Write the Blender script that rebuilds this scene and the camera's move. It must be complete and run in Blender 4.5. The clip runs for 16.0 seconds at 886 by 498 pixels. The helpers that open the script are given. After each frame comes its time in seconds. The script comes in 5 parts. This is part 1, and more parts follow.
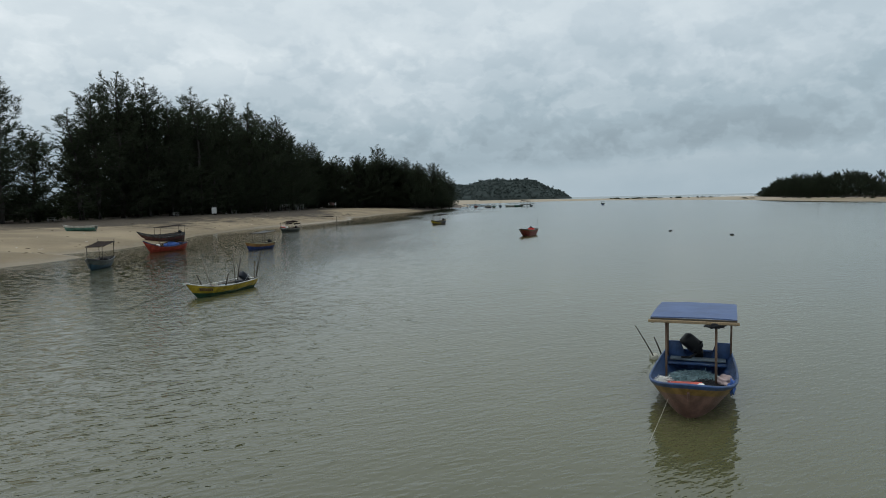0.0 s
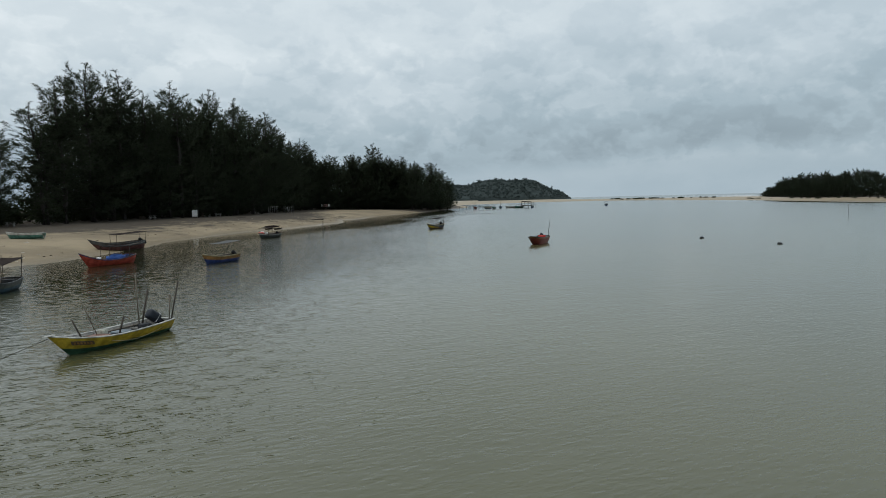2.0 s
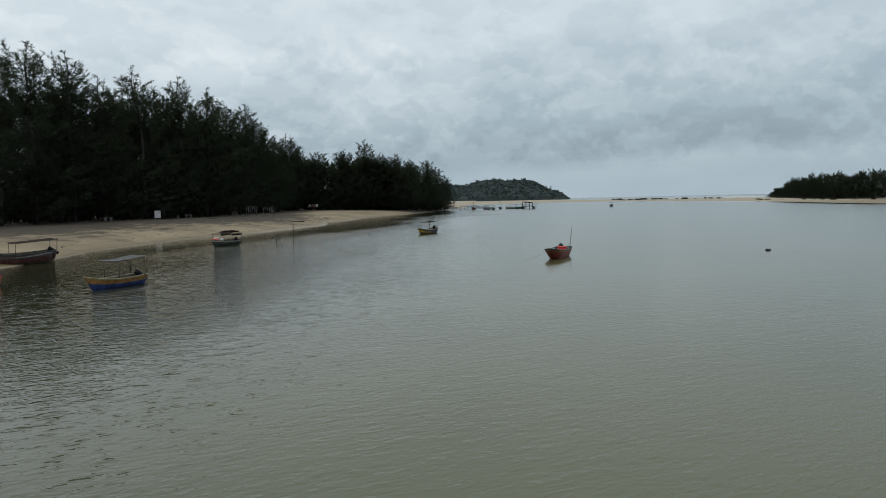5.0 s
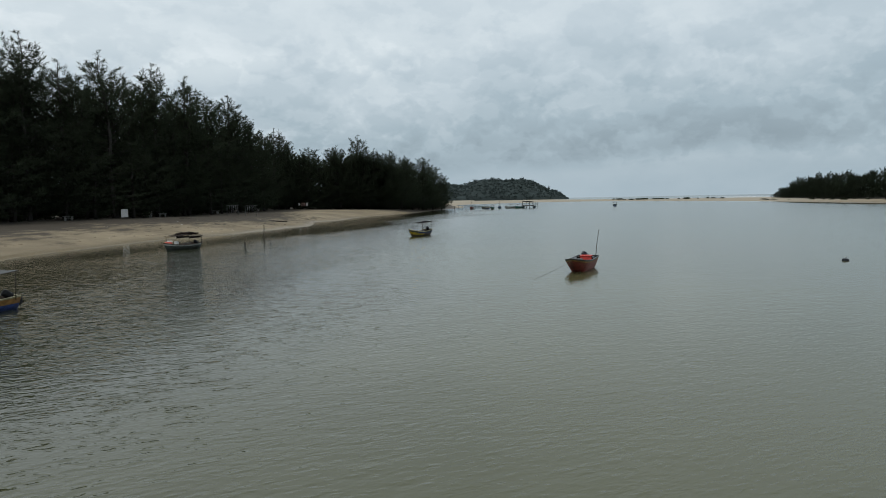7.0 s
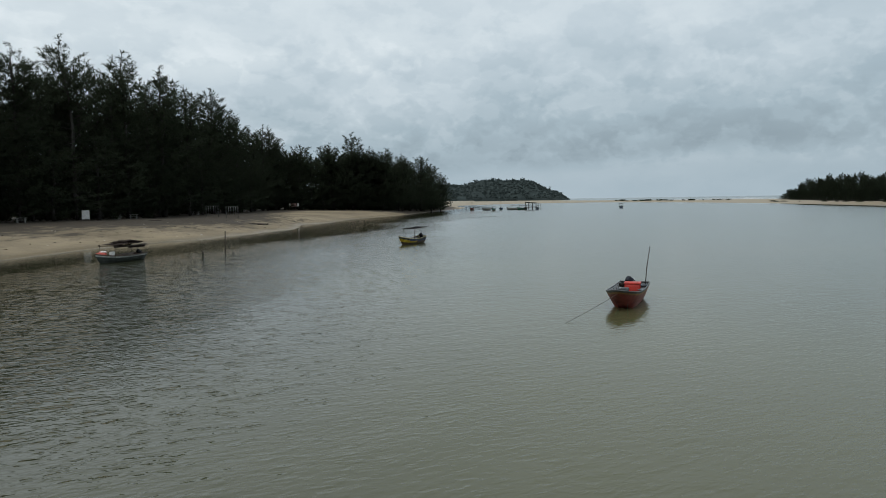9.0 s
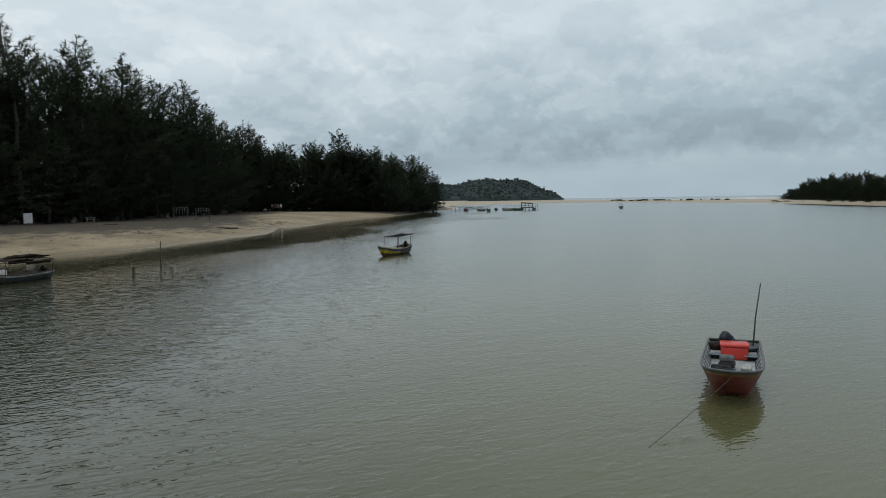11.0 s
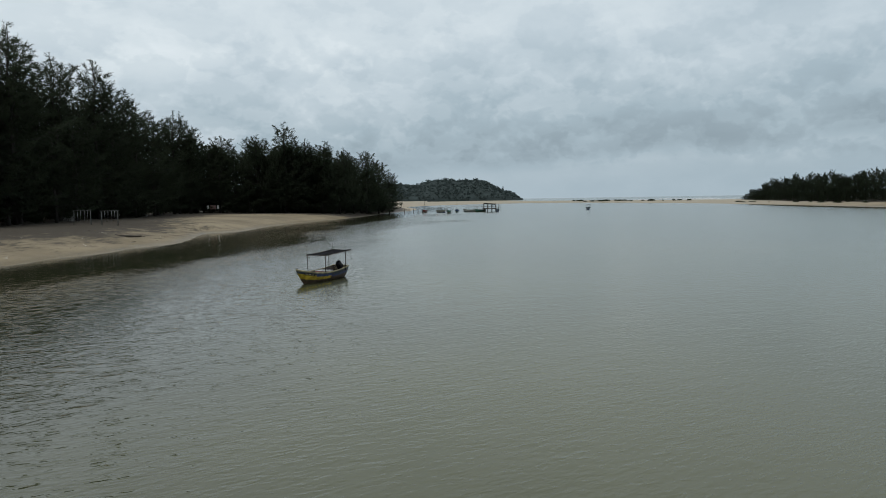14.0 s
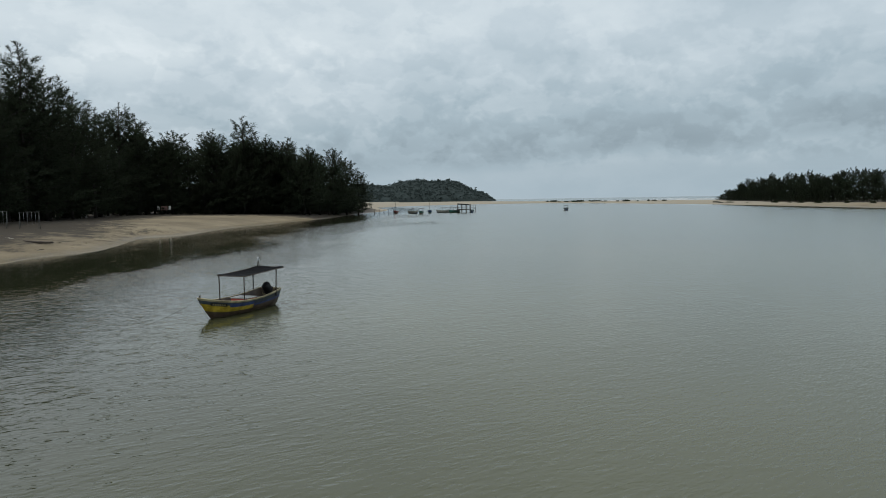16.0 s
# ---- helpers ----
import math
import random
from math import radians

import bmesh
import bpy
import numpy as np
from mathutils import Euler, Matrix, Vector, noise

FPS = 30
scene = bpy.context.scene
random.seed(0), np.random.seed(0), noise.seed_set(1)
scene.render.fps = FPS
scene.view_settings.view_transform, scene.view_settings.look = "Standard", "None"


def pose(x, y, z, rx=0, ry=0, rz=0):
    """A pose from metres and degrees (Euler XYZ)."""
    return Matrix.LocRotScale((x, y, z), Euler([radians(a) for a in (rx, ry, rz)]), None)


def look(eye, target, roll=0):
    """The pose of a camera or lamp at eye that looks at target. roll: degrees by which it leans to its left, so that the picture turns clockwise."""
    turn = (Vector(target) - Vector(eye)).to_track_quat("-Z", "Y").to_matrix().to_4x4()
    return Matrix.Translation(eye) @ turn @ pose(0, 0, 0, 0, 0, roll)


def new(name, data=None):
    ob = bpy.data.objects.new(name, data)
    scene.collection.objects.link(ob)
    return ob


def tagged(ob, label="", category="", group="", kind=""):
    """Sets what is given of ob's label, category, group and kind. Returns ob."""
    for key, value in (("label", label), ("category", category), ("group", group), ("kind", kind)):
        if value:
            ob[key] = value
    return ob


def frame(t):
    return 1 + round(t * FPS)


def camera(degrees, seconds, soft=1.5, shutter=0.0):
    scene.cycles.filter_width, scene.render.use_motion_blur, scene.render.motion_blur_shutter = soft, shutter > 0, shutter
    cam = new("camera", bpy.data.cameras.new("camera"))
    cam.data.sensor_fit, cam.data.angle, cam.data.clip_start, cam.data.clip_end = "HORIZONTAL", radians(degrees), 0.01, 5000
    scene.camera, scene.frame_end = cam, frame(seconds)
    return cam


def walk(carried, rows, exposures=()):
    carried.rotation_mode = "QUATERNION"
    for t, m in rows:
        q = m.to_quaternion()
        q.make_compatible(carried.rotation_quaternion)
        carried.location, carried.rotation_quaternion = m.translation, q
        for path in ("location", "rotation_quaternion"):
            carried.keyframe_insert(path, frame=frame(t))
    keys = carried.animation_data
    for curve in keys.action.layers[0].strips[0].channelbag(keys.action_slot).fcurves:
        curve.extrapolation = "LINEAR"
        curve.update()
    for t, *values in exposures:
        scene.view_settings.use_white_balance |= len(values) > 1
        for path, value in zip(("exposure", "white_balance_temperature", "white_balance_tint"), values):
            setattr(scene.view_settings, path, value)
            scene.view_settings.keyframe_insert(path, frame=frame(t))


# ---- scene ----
cam = camera(65.0, 16.0, soft=0.95)

PATH = [
    (0, (1.197, 5.436, 4.646), (1.074, 7.427, 4.504), -1.3),
    (0.5, (1.051, 8.35, 4.68), (0.928, 10.342, 4.537), -1.4),
    (1, (0.898, 11.255, 4.748), (0.777, 13.246, 4.606), -1.4),
    (1.5, (0.773, 14.15, 4.828), (0.652, 16.141, 4.687), -1.4),
    (2, (0.67, 17.04, 4.9), (0.551, 19.031, 4.759), -1.4),
    (2.5, (0.578, 19.922, 4.929), (0.46, 21.914, 4.789), -1.4),
    (3, (0.525, 22.797, 4.948), (0.408, 24.789, 4.808), -1.4),
    (3.5, (0.477, 25.669, 4.976), (0.361, 27.661, 4.835), -1.3),
    (4, (0.422, 28.57, 4.986), (0.307, 30.562, 4.846), -1.3),
    (6.5, (0.149, 43.787, 4.634), (0.04, 45.779, 4.492), -1.1),
    (7, (0.056, 46.924, 4.623), (-0.051, 48.916, 4.481), -1.1),
    (7.5, (-0.019, 50.106, 4.64), (-0.127, 52.098, 4.498), -1.0),
    (8, (-0.057, 53.298, 4.692), (-0.164, 55.29, 4.549), -1.0),
    (8.5, (-0.097, 56.507, 4.743), (-0.205, 58.499, 4.602), -0.9),
    (11, (-0.371, 72.589, 4.994), (-0.46, 74.582, 4.852), -0.9),
    (11.5, (-0.419, 75.805, 5.05), (-0.494, 77.799, 4.908), -1.0),
    (12, (-0.503, 79.02, 5.103), (-0.561, 81.014, 4.961), -1.1),
    (12.5, (-0.555, 82.235, 5.131), (-0.586, 84.23, 4.989), -1.1),
    (13, (-0.576, 85.424, 5.133), (-0.587, 87.419, 4.989), -1.0),
    (13.5, (-0.56, 88.582, 5.113), (-0.552, 90.577, 4.969), -0.9),
    (14, (-0.557, 91.713, 5.073), (-0.528, 93.708, 4.93), -0.9),
    (14.5, (-0.543, 94.847, 5.028), (-0.492, 96.841, 4.884), -0.8),
    (15, (-0.509, 98.021, 4.985), (-0.437, 100.015, 4.841), -0.8),
    (15.5, (-0.412, 101.236, 4.945), (-0.32, 103.229, 4.802), -0.9),
    (16, (-0.208, 104.47, 4.894), (-0.1, 106.462, 4.752), -0.9),
]
walk(cam, [(t, look(eye, target, roll)) for t, eye, target, roll in PATH])

# plan units to metres: the plan's own unit is 1.18 m
S = 1.18


# ---- world and light: a bright overcast sky over an estuary ----
world = bpy.data.worlds.new("overcast_sky")
scene.world = world
world.use_nodes = True


def nodes_of(owner):
    tree = owner.node_tree
    tree.nodes.clear()
    return tree


class Graph:
    """A small wrapper that makes and joins shader nodes."""

    def __init__(self, owner):
        self.t = nodes_of(owner)

    def n(self, kind, **sets):
        node = self.t.nodes.new(kind)
        for key, value in sets.items():
            if key in node.inputs:
                node.inputs[key].default_value = value
        return node

    def j(self, a, b):
        self.t.links.new(a, b)

    def math(self, op, a, b=None, clamp=False):
        node = self.t.nodes.new("ShaderNodeMath")
        node.operation = op
        node.use_clamp = clamp
        for i, v in enumerate((a, b)):
            if v is None:
                continue
            if isinstance(v, (int, float)):
                node.inputs[i].default_value = v
            else:
                self.j(v, node.inputs[i])
        return node.outputs[0]

    def mix(self, fac, a, b, blend="MIX"):
        node = self.t.nodes.new("ShaderNodeMix")
        node.data_type, node.blend_type = "RGBA", blend
        for slot, v in ((0, fac), (6, a), (7, b)):
            if isinstance(v, (int, float)):
                node.inputs[slot].default_value = v
            elif isinstance(v, tuple):
                node.inputs[slot].default_value = (*v, 1) if len(v) == 3 else v
            else:
                self.j(v, node.inputs[slot])
        return node.outputs[2]

    def ramp(self, fac, stops, smooth=True):
        node = self.t.nodes.new("ShaderNodeValToRGB")
        ramp = node.color_ramp
        ramp.interpolation = "EASE" if smooth else "LINEAR"
        while len(ramp.elements) < len(stops):
            ramp.elements.new(0.5)
        for e, (at, c) in zip(ramp.elements, stops):
            e.position = at
            e.color = (c, c, c, 1) if isinstance(c, (int, float)) else (*c, 1)
        self.j(fac, node.inputs[0])
        return node.outputs[0]

    def noise(self, vector, scale, detail=4.0, rough=0.5, distort=0.0):
        node = self.n("ShaderNodeTexNoise", Scale=scale, Detail=detail, Roughness=rough, Distortion=distort)
        self.j(vector, node.inputs["Vector"])
        return node.outputs["Fac"]

    def askew(self, vector, degrees, along, across):
        """Coordinates turned so that x runs along the crests, then stretched."""
        return self.mapped(self.mapped(vector, rot=(0, 0, radians(-degrees))), scale=(along, across, 1))

    def mapped(self, vector, loc=(0, 0, 0), rot=(0, 0, 0), scale=(1, 1, 1)):
        node = self.t.nodes.new("ShaderNodeMapping")
        node.inputs["Location"].default_value = loc
        node.inputs["Rotation"].default_value = rot
        node.inputs["Scale"].default_value = scale
        self.j(vector, node.inputs["Vector"])
        return node.outputs[0]


SUN_UP, SUN_ROUND = radians(62), radians(-150)
g = Graph(world)
out = g.n("ShaderNodeOutputWorld")
co = g.n("ShaderNodeTexCoord").outputs["Generated"]
sep = g.n("ShaderNodeSeparateXYZ")
g.j(co, sep.inputs[0])
sky = g.n("ShaderNodeTexSky")
sky.sky_type, sky.sun_disc = "NISHITA", False
sky.sun_elevation, sky.sun_rotation = SUN_UP, SUN_ROUND
sky.air_density, sky.dust_density = 1.5, 4.0
clear = g.n("ShaderNodeBackground", Strength=0.10)
g.j(sky.outputs[0], clear.inputs["Color"])
# cloud deck: billows low down, broad soft sheets higher up
billow = g.noise(g.mapped(co, loc=(3.1, 1.2, 0.4), scale=(1, 1, 2.6)), 4.6, 10.0, 0.55, 0.1)
puffs = g.noise(g.mapped(co, loc=(7.3, 0.2, 2.4), scale=(1, 1, 1.7)), 11.0, 9.0, 0.55, 0.1)
sheet = g.noise(g.mapped(co, loc=(0.7, 2.3, 1.9), scale=(1, 1, 3.0)), 2.2, 5.0, 0.5, 0.3)
# the deck's base hangs lower towards the west and is ragged
level = g.math("SUBTRACT", sep.outputs[2], g.math("MULTIPLY", sep.outputs[0], 0.06))
level = g.math("ADD", level, g.math("MULTIPLY", g.math("SUBTRACT", billow, 0.5), 0.035))
height = g.ramp(level, [(0.0, 0.40), (0.028, 0.42), (0.040, 0.30), (0.048, 0.19), (0.075, 0.24), (0.10, 0.38), (0.15, 0.58), (0.22, 0.74), (0.30, 0.82), (0.55, 0.95)], smooth=False)
low = g.ramp(sep.outputs[2], [(0.035, 0.12), (0.06, 1.0), (0.16, 0.9), (0.35, 0.45)])
# heaped cloud lit from above: brighter where it thins upwards
def heads(lift):
    """Rounded cloud heads, each with smaller ones on it."""
    ragged = g.n("ShaderNodeTexNoise", Scale=14.0, Detail=4.0, Roughness=0.55)
    place = g.mapped(co, loc=(5.2, 1.4, 0.9 + lift), scale=(1, 1, 1.35))
    g.j(place, ragged.inputs["Vector"])
    bent = g.mix(0.045, place, ragged.outputs["Color"])
    cells = g.n("ShaderNodeTexVoronoi", Scale=9.0, Detail=3.0, Roughness=0.5, Lacunarity=2.3)
    cells.feature = "SMOOTH_F1"
    cells.inputs["Smoothness"].default_value = 0.35
    g.j(bent, cells.inputs["Vector"])
    return cells.outputs["Distance"]


relief = g.ramp(g.math("ADD", g.math("MULTIPLY", g.math("SUBTRACT", heads(0.022), heads(0.0)), 3.0), 0.5), [(0.2, 0.0), (0.5, 0.42), (0.8, 1.0)])
bulge = g.ramp(puffs, [(0.44, 0.0), (0.52, 0.6), (0.64, 1.0)])
tone = g.math("ADD", height, g.math("MULTIPLY", g.math("MULTIPLY", g.math("SUBTRACT", bulge, 0.4), 0.17), low))
tone = g.math("ADD", tone, g.math("MULTIPLY", g.math("MULTIPLY", g.math("SUBTRACT", billow, 0.5), 0.55), low))
tone = g.math("ADD", tone, g.math("MULTIPLY", g.math("SUBTRACT", sheet, 0.5), 0.35))
tone = g.math("ADD", tone, g.math("MULTIPLY", g.math("MULTIPLY", g.math("SUBTRACT", relief, 0.44), 0.16), g.ramp(sep.outputs[2], [(0.035, 0.1), (0.06, 1.0), (0.17, 0.65), (0.27, 0.08)])))
tone = g.math("SUBTRACT", tone, g.math("MULTIPLY", sep.outputs[0], 0.11))
cloud = g.ramp(g.math("ADD", tone, 0.0, clamp=True), [(0.0, (0.27, 0.345, 0.40)), (0.35, (0.365, 0.46, 0.525)), (0.7, (0.525, 0.612, 0.672)), (0.9, (0.652, 0.73, 0.775)), (1.0, (0.735, 0.805, 0.845))], smooth=False)
deck = g.n("ShaderNodeBackground", Strength=1.06)
g.j(cloud, deck.inputs["Color"])
cover = g.n("ShaderNodeMixShader", Fac=0.93)
g.j(clear.outputs[0], cover.inputs[1])
g.j(deck.outputs[0], cover.inputs[2])
g.j(cover.outputs[0], out.inputs[0])

sun = new("sun", bpy.data.lights.new("sun", "SUN"))
sun.data.energy, sun.data.angle, sun.data.color = 0.75, radians(35), (1.0, 0.96, 0.9)
sun.matrix_basis = look((0, 0, 60), (40 * math.sin(SUN_ROUND) * -0.4, 40 * math.cos(SUN_ROUND) * -0.4, 0))


# ---- materials ----
def material(name, build):
    m = bpy.data.materials.new(name)
    m.use_nodes = True
    gr = Graph(m)
    o = gr.n("ShaderNodeOutputMaterial")
    b = gr.n("ShaderNodeBsdfPrincipled")
    gr.j(b.outputs[0], o.inputs[0])
    build(gr, b)
    return m


def bumped(gr, b, value, strength, distance):
    node = gr.n("ShaderNodeBump", Strength=strength, Distance=distance)
    gr.j(value, node.inputs["Height"])
    gr.j(node.outputs[0], b.inputs["Normal"])
    return node


def paint(name, colour, worn=(0.28, 0.25, 0.2), rough=0.45, wear=0.35, scale=3.0):
    """Weathered boat paint: faded patches, scuffs down to the layer below, dirt streaks."""

    def build(gr, b):
        at = gr.n("ShaderNodeTexCoord").outputs["Object"]
        fade = gr.noise(at, scale, 5.0, 0.6)
        scuff = gr.noise(gr.mapped(at, scale=(1.2, 6, 3)), scale * 4, 6.0, 0.65)
        streak = gr.noise(gr.mapped(at, scale=(9, 9, 0.7)), scale, 3.0, 0.5)
        dark = tuple(c * 0.55 for c in colour)
        light = tuple(min(1, c * 1.25 + 0.02) for c in colour)
        col = gr.mix(gr.ramp(fade, [(0.3, 0.0), (0.7, 1.0)]), dark, light)
        col = gr.mix(gr.math("MULTIPLY", gr.ramp(scuff, [(0.56, 0.0), (0.72, 1.0)]), wear), col, worn)
        col = gr.mix(gr.math("MULTIPLY", gr.ramp(streak, [(0.5, 0.0), (0.75, 1.0)]), 0.3), col, tuple(c * 0.4 for c in colour))
        gr.j(col, b.inputs["Base Color"])
        gr.j(gr.ramp(scuff, [(0.3, rough - 0.12), (0.8, rough + 0.2)]), b.inputs["Roughness"])
        bumped(gr, b, scuff, 0.25, 0.004)

    return material(name, build)


def plain(name, colour, rough=0.6, metal=0.0, scale=8.0, spread=0.3, bump=0.15, sheen=0.5):
    def build(gr, b):
        at = gr.n("ShaderNodeTexCoord").outputs["Object"]
        a, c = gr.noise(at, scale, 5.0, 0.6), gr.noise(at, scale * 6, 4.0, 0.6)
        col = gr.mix(gr.ramp(a, [(0.3, 0.0), (0.7, 1.0)]), tuple(v * (1 - spread) for v in colour), tuple(min(1, v * (1 + spread)) for v in colour))
        col = gr.mix(gr.math("MULTIPLY", c, 0.3), col, tuple(v * 0.5 for v in colour))
        gr.j(col, b.inputs["Base Color"])
        b.inputs["Roughness"].default_value, b.inputs["Metallic"].default_value = rough, metal
        b.inputs["Specular IOR Level"].default_value = sheen
        bumped(gr, b, c, bump, 0.01)

    return material(name, build)


def wood(name, colour, rough=0.75):
    def build(gr, b):
        at = gr.n("ShaderNodeTexCoord").outputs["Object"]
        grain = gr.noise(gr.mapped(at, scale=(14, 14, 1.5)), 3.0, 6.0, 0.65, 0.6)
        patch = gr.noise(at, 2.0, 3.0)
        col = gr.mix(gr.ramp(grain, [(0.3, 0.0), (0.75, 1.0)]), tuple(v * 0.5 for v in colour), colour)
        col = gr.mix(gr.math("MULTIPLY", patch, 0.5), col, tuple(v * 0.6 for v in colour))
        gr.j(col, b.inputs["Base Color"])
        b.inputs["Roughness"].default_value = rough
        bumped(gr, b, grain, 0.4, 0.006)

    return material(name, build)


def build_water(gr, b):
    at = gr.n("ShaderNodeNewGeometry").outputs["Position"]
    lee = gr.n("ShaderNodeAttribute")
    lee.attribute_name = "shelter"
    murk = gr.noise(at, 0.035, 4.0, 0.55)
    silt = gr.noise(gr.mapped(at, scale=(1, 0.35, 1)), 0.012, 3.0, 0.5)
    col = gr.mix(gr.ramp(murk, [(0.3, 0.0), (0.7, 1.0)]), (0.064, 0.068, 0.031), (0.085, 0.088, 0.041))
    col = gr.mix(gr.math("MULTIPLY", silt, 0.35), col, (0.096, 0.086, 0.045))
    # dark reflection of the trees painted into the still water's colour
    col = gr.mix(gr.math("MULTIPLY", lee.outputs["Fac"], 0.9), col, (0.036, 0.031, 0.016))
    # a wider inshore band gets the same painted reflection tone
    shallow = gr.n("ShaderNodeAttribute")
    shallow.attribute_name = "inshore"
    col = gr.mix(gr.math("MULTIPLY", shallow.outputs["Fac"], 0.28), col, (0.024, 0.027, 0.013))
    # browner silty water by the bank, its colour also darkened for the trees' reflection
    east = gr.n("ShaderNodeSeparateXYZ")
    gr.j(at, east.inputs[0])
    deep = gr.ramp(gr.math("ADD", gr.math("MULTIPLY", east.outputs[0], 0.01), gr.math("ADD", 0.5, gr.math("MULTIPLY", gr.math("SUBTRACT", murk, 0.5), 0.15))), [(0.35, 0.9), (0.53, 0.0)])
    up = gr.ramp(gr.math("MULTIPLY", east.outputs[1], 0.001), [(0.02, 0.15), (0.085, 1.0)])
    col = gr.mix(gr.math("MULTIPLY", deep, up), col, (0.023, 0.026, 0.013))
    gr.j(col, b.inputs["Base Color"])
    b.inputs["IOR"].default_value = 1.48
    b.inputs["Roughness"].default_value = 0.06
    # wind ripples: crests run askew to the channel; ruffled patches, calmer ones, and still water under the bank
    place = gr.n("ShaderNodeSeparateXYZ")
    gr.j(at, place.inputs[0])
    patch = gr.noise(gr.askew(at, 65, 0.5, 1.0), 0.05, 4.0, 0.55, 0.3)
    # the breeze comes off the bank: ruffled on that side and far up the channel, smoother in mid-channel
    side = gr.ramp(gr.math("ADD", gr.math("MULTIPLY", place.outputs[0], 0.01), 0.5), [(0.15, 1.0), (0.27, 0.85), (0.36, 0.52), (0.44, 0.38), (0.6, 0.1), (0.75, 0.0)], smooth=False)
    edge = gr.math("ADD", gr.math("SUBTRACT", side, 0.36), gr.math("MULTIPLY", place.outputs[1], -0.0014))
    far_up = gr.ramp(gr.math("MULTIPLY", place.outputs[1], 0.001), [(0.14, 0.0), (0.30, 0.5)])
    gust = gr.ramp(gr.math("ADD", gr.math("ADD", patch, edge), gr.math("ADD", far_up, 0.02)), [(0.36, 0.23), (0.62, 0.62), (0.8, 0.72), (1.0, 0.42)])
    still = gr.math("MULTIPLY", lee.outputs["Fac"], gr.ramp(gr.math("MULTIPLY", place.outputs[1], 0.001), [(0.09, 0.2), (0.125, 1.0)]))
    calm = gr.ramp(gr.math("ADD", still, gr.math("MULTIPLY", gr.math("SUBTRACT", gr.noise(gr.mapped(at, scale=(1, 0.3, 1)), 0.12, 4.0, 0.6), 0.5), 0.9)), [(0.25, 1.0), (0.6, 0.18)])
    # a lane of steeper wavelets off the bank, where the breeze comes down past the trees
    lane = gr.ramp(gr.math("ADD", gr.math("MULTIPLY", place.outputs[0], 0.01), 0.5), [(0.20, 0.0), (0.29, 1.0), (0.42, 0.85), (0.50, 0.35), (0.58, 0.0)])
    lane = gr.math("MULTIPLY", lane, gr.ramp(gr.math("MULTIPLY", place.outputs[1], 0.001), [(0.125, 1.0), (0.17, 0.0)]))
    gust = gr.math("ADD", gust, gr.math("MULTIPLY", lane, 0.22))
    inshore = gr.n("ShaderNodeAttribute")
    inshore.attribute_name = "inshore"
    gust = gr.math("MULTIPLY", gust, gr.math("SUBTRACT", 1.0, gr.math("MULTIPLY", inshore.outputs["Fac"], 0.35)))
    # cat's-paws: the breeze comes in small flaws a few strides across
    flaw = gr.ramp(gr.noise(gr.askew(at, 22, 0.8, 1.4), 1.5, 4.0, 0.62, 0.3), [(0.47, 0.10), (0.58, 2.0)])
    gust = gr.math("MULTIPLY", gust, gr.math("ADD", 1.0, gr.math("MULTIPLY", gr.math("MULTIPLY", side, gr.math("SUBTRACT", 1.0, lee.outputs["Fac"])), gr.math("SUBTRACT", flaw, 1.0))))
    gust = gr.math("MULTIPLY", gust, calm)

    # a short lop that runs along the bank
    fetch = gr.ramp(gr.math("ADD", gr.math("MULTIPLY", place.outputs[0], 0.01), 0.5), [(0.27, 1.0), (0.40, 0.0)])

    def rise(dx, dy):
        p = gr.mapped(at, loc=(dx, dy, 0))
        crest = gr.noise(gr.askew(p, 30, 0.7, 1.5), 4.0, 3.0, 0.55, 0.25)
        chop = gr.noise(gr.askew(p, 20, 0.8, 1.6), 6.0, 2.0, 0.6, 0.2)
        swell = gr.noise(gr.askew(p, 50, 0.5, 1.0), 0.5, 1.0, 0.5)
        h = gr.math("ADD", gr.math("MULTIPLY", gr.math("POWER", crest, 1.5), RIPPLE[0]), gr.math("MULTIPLY", chop, RIPPLE[1]))
        wave = gr.noise(gr.askew(p, 22, 0.7, 1.5), 1.3, 2.0, 0.5, 0.3)
        h = gr.math("ADD", h, gr.math("MULTIPLY", wave, RIPPLE[3]))
        h = gr.math("ADD", h, gr.math("MULTIPLY", swell, RIPPLE[2]))
        lop = gr.noise(gr.askew(p, 18, 0.6, 1.2), 1.6, 2.0, 0.55, 0.2)
        return gr.math("ADD", h, gr.math("MULTIPLY", gr.math("MULTIPLY", lop, fetch), 0.12))

    step = 0.04
    h0, hx, hy = rise(0, 0), rise(step, 0), rise(0, step)
    tilt = gr.n("ShaderNodeCombineXYZ")
    for slot, h in ((0, hx), (1, hy)):
        gr.j(gr.math("MULTIPLY", gr.math("MULTIPLY", gr.math("SUBTRACT", h0, h), 1 / step), gust), tilt.inputs[slot])
    tilt.inputs[2].default_value = 1.0
    # wavelets up the channel are steeper on the face towards the river
    lean = gr.ramp(gr.math("MULTIPLY", place.outputs[1], 0.001), [(0.010, 0.0), (0.03, 0.06), (0.12, 0.055)])
    steep = gr.n("ShaderNodeCombineXYZ")
    away = gr.ramp(gr.math("ADD", gr.math("MULTIPLY", place.outputs[0], 0.01), 0.5), [(0.35, 0.0), (0.43, 1.0)])
    upper = gr.ramp(gr.math("MULTIPLY", place.outputs[1], 0.001), [(0.082, 0.0), (0.108, 1.0)])
    broad = gr.ramp(gr.math("ADD", gr.math("MULTIPLY", place.outputs[0], 0.01), 0.5), [(0.24, 0.0), (0.38, 1.0)])
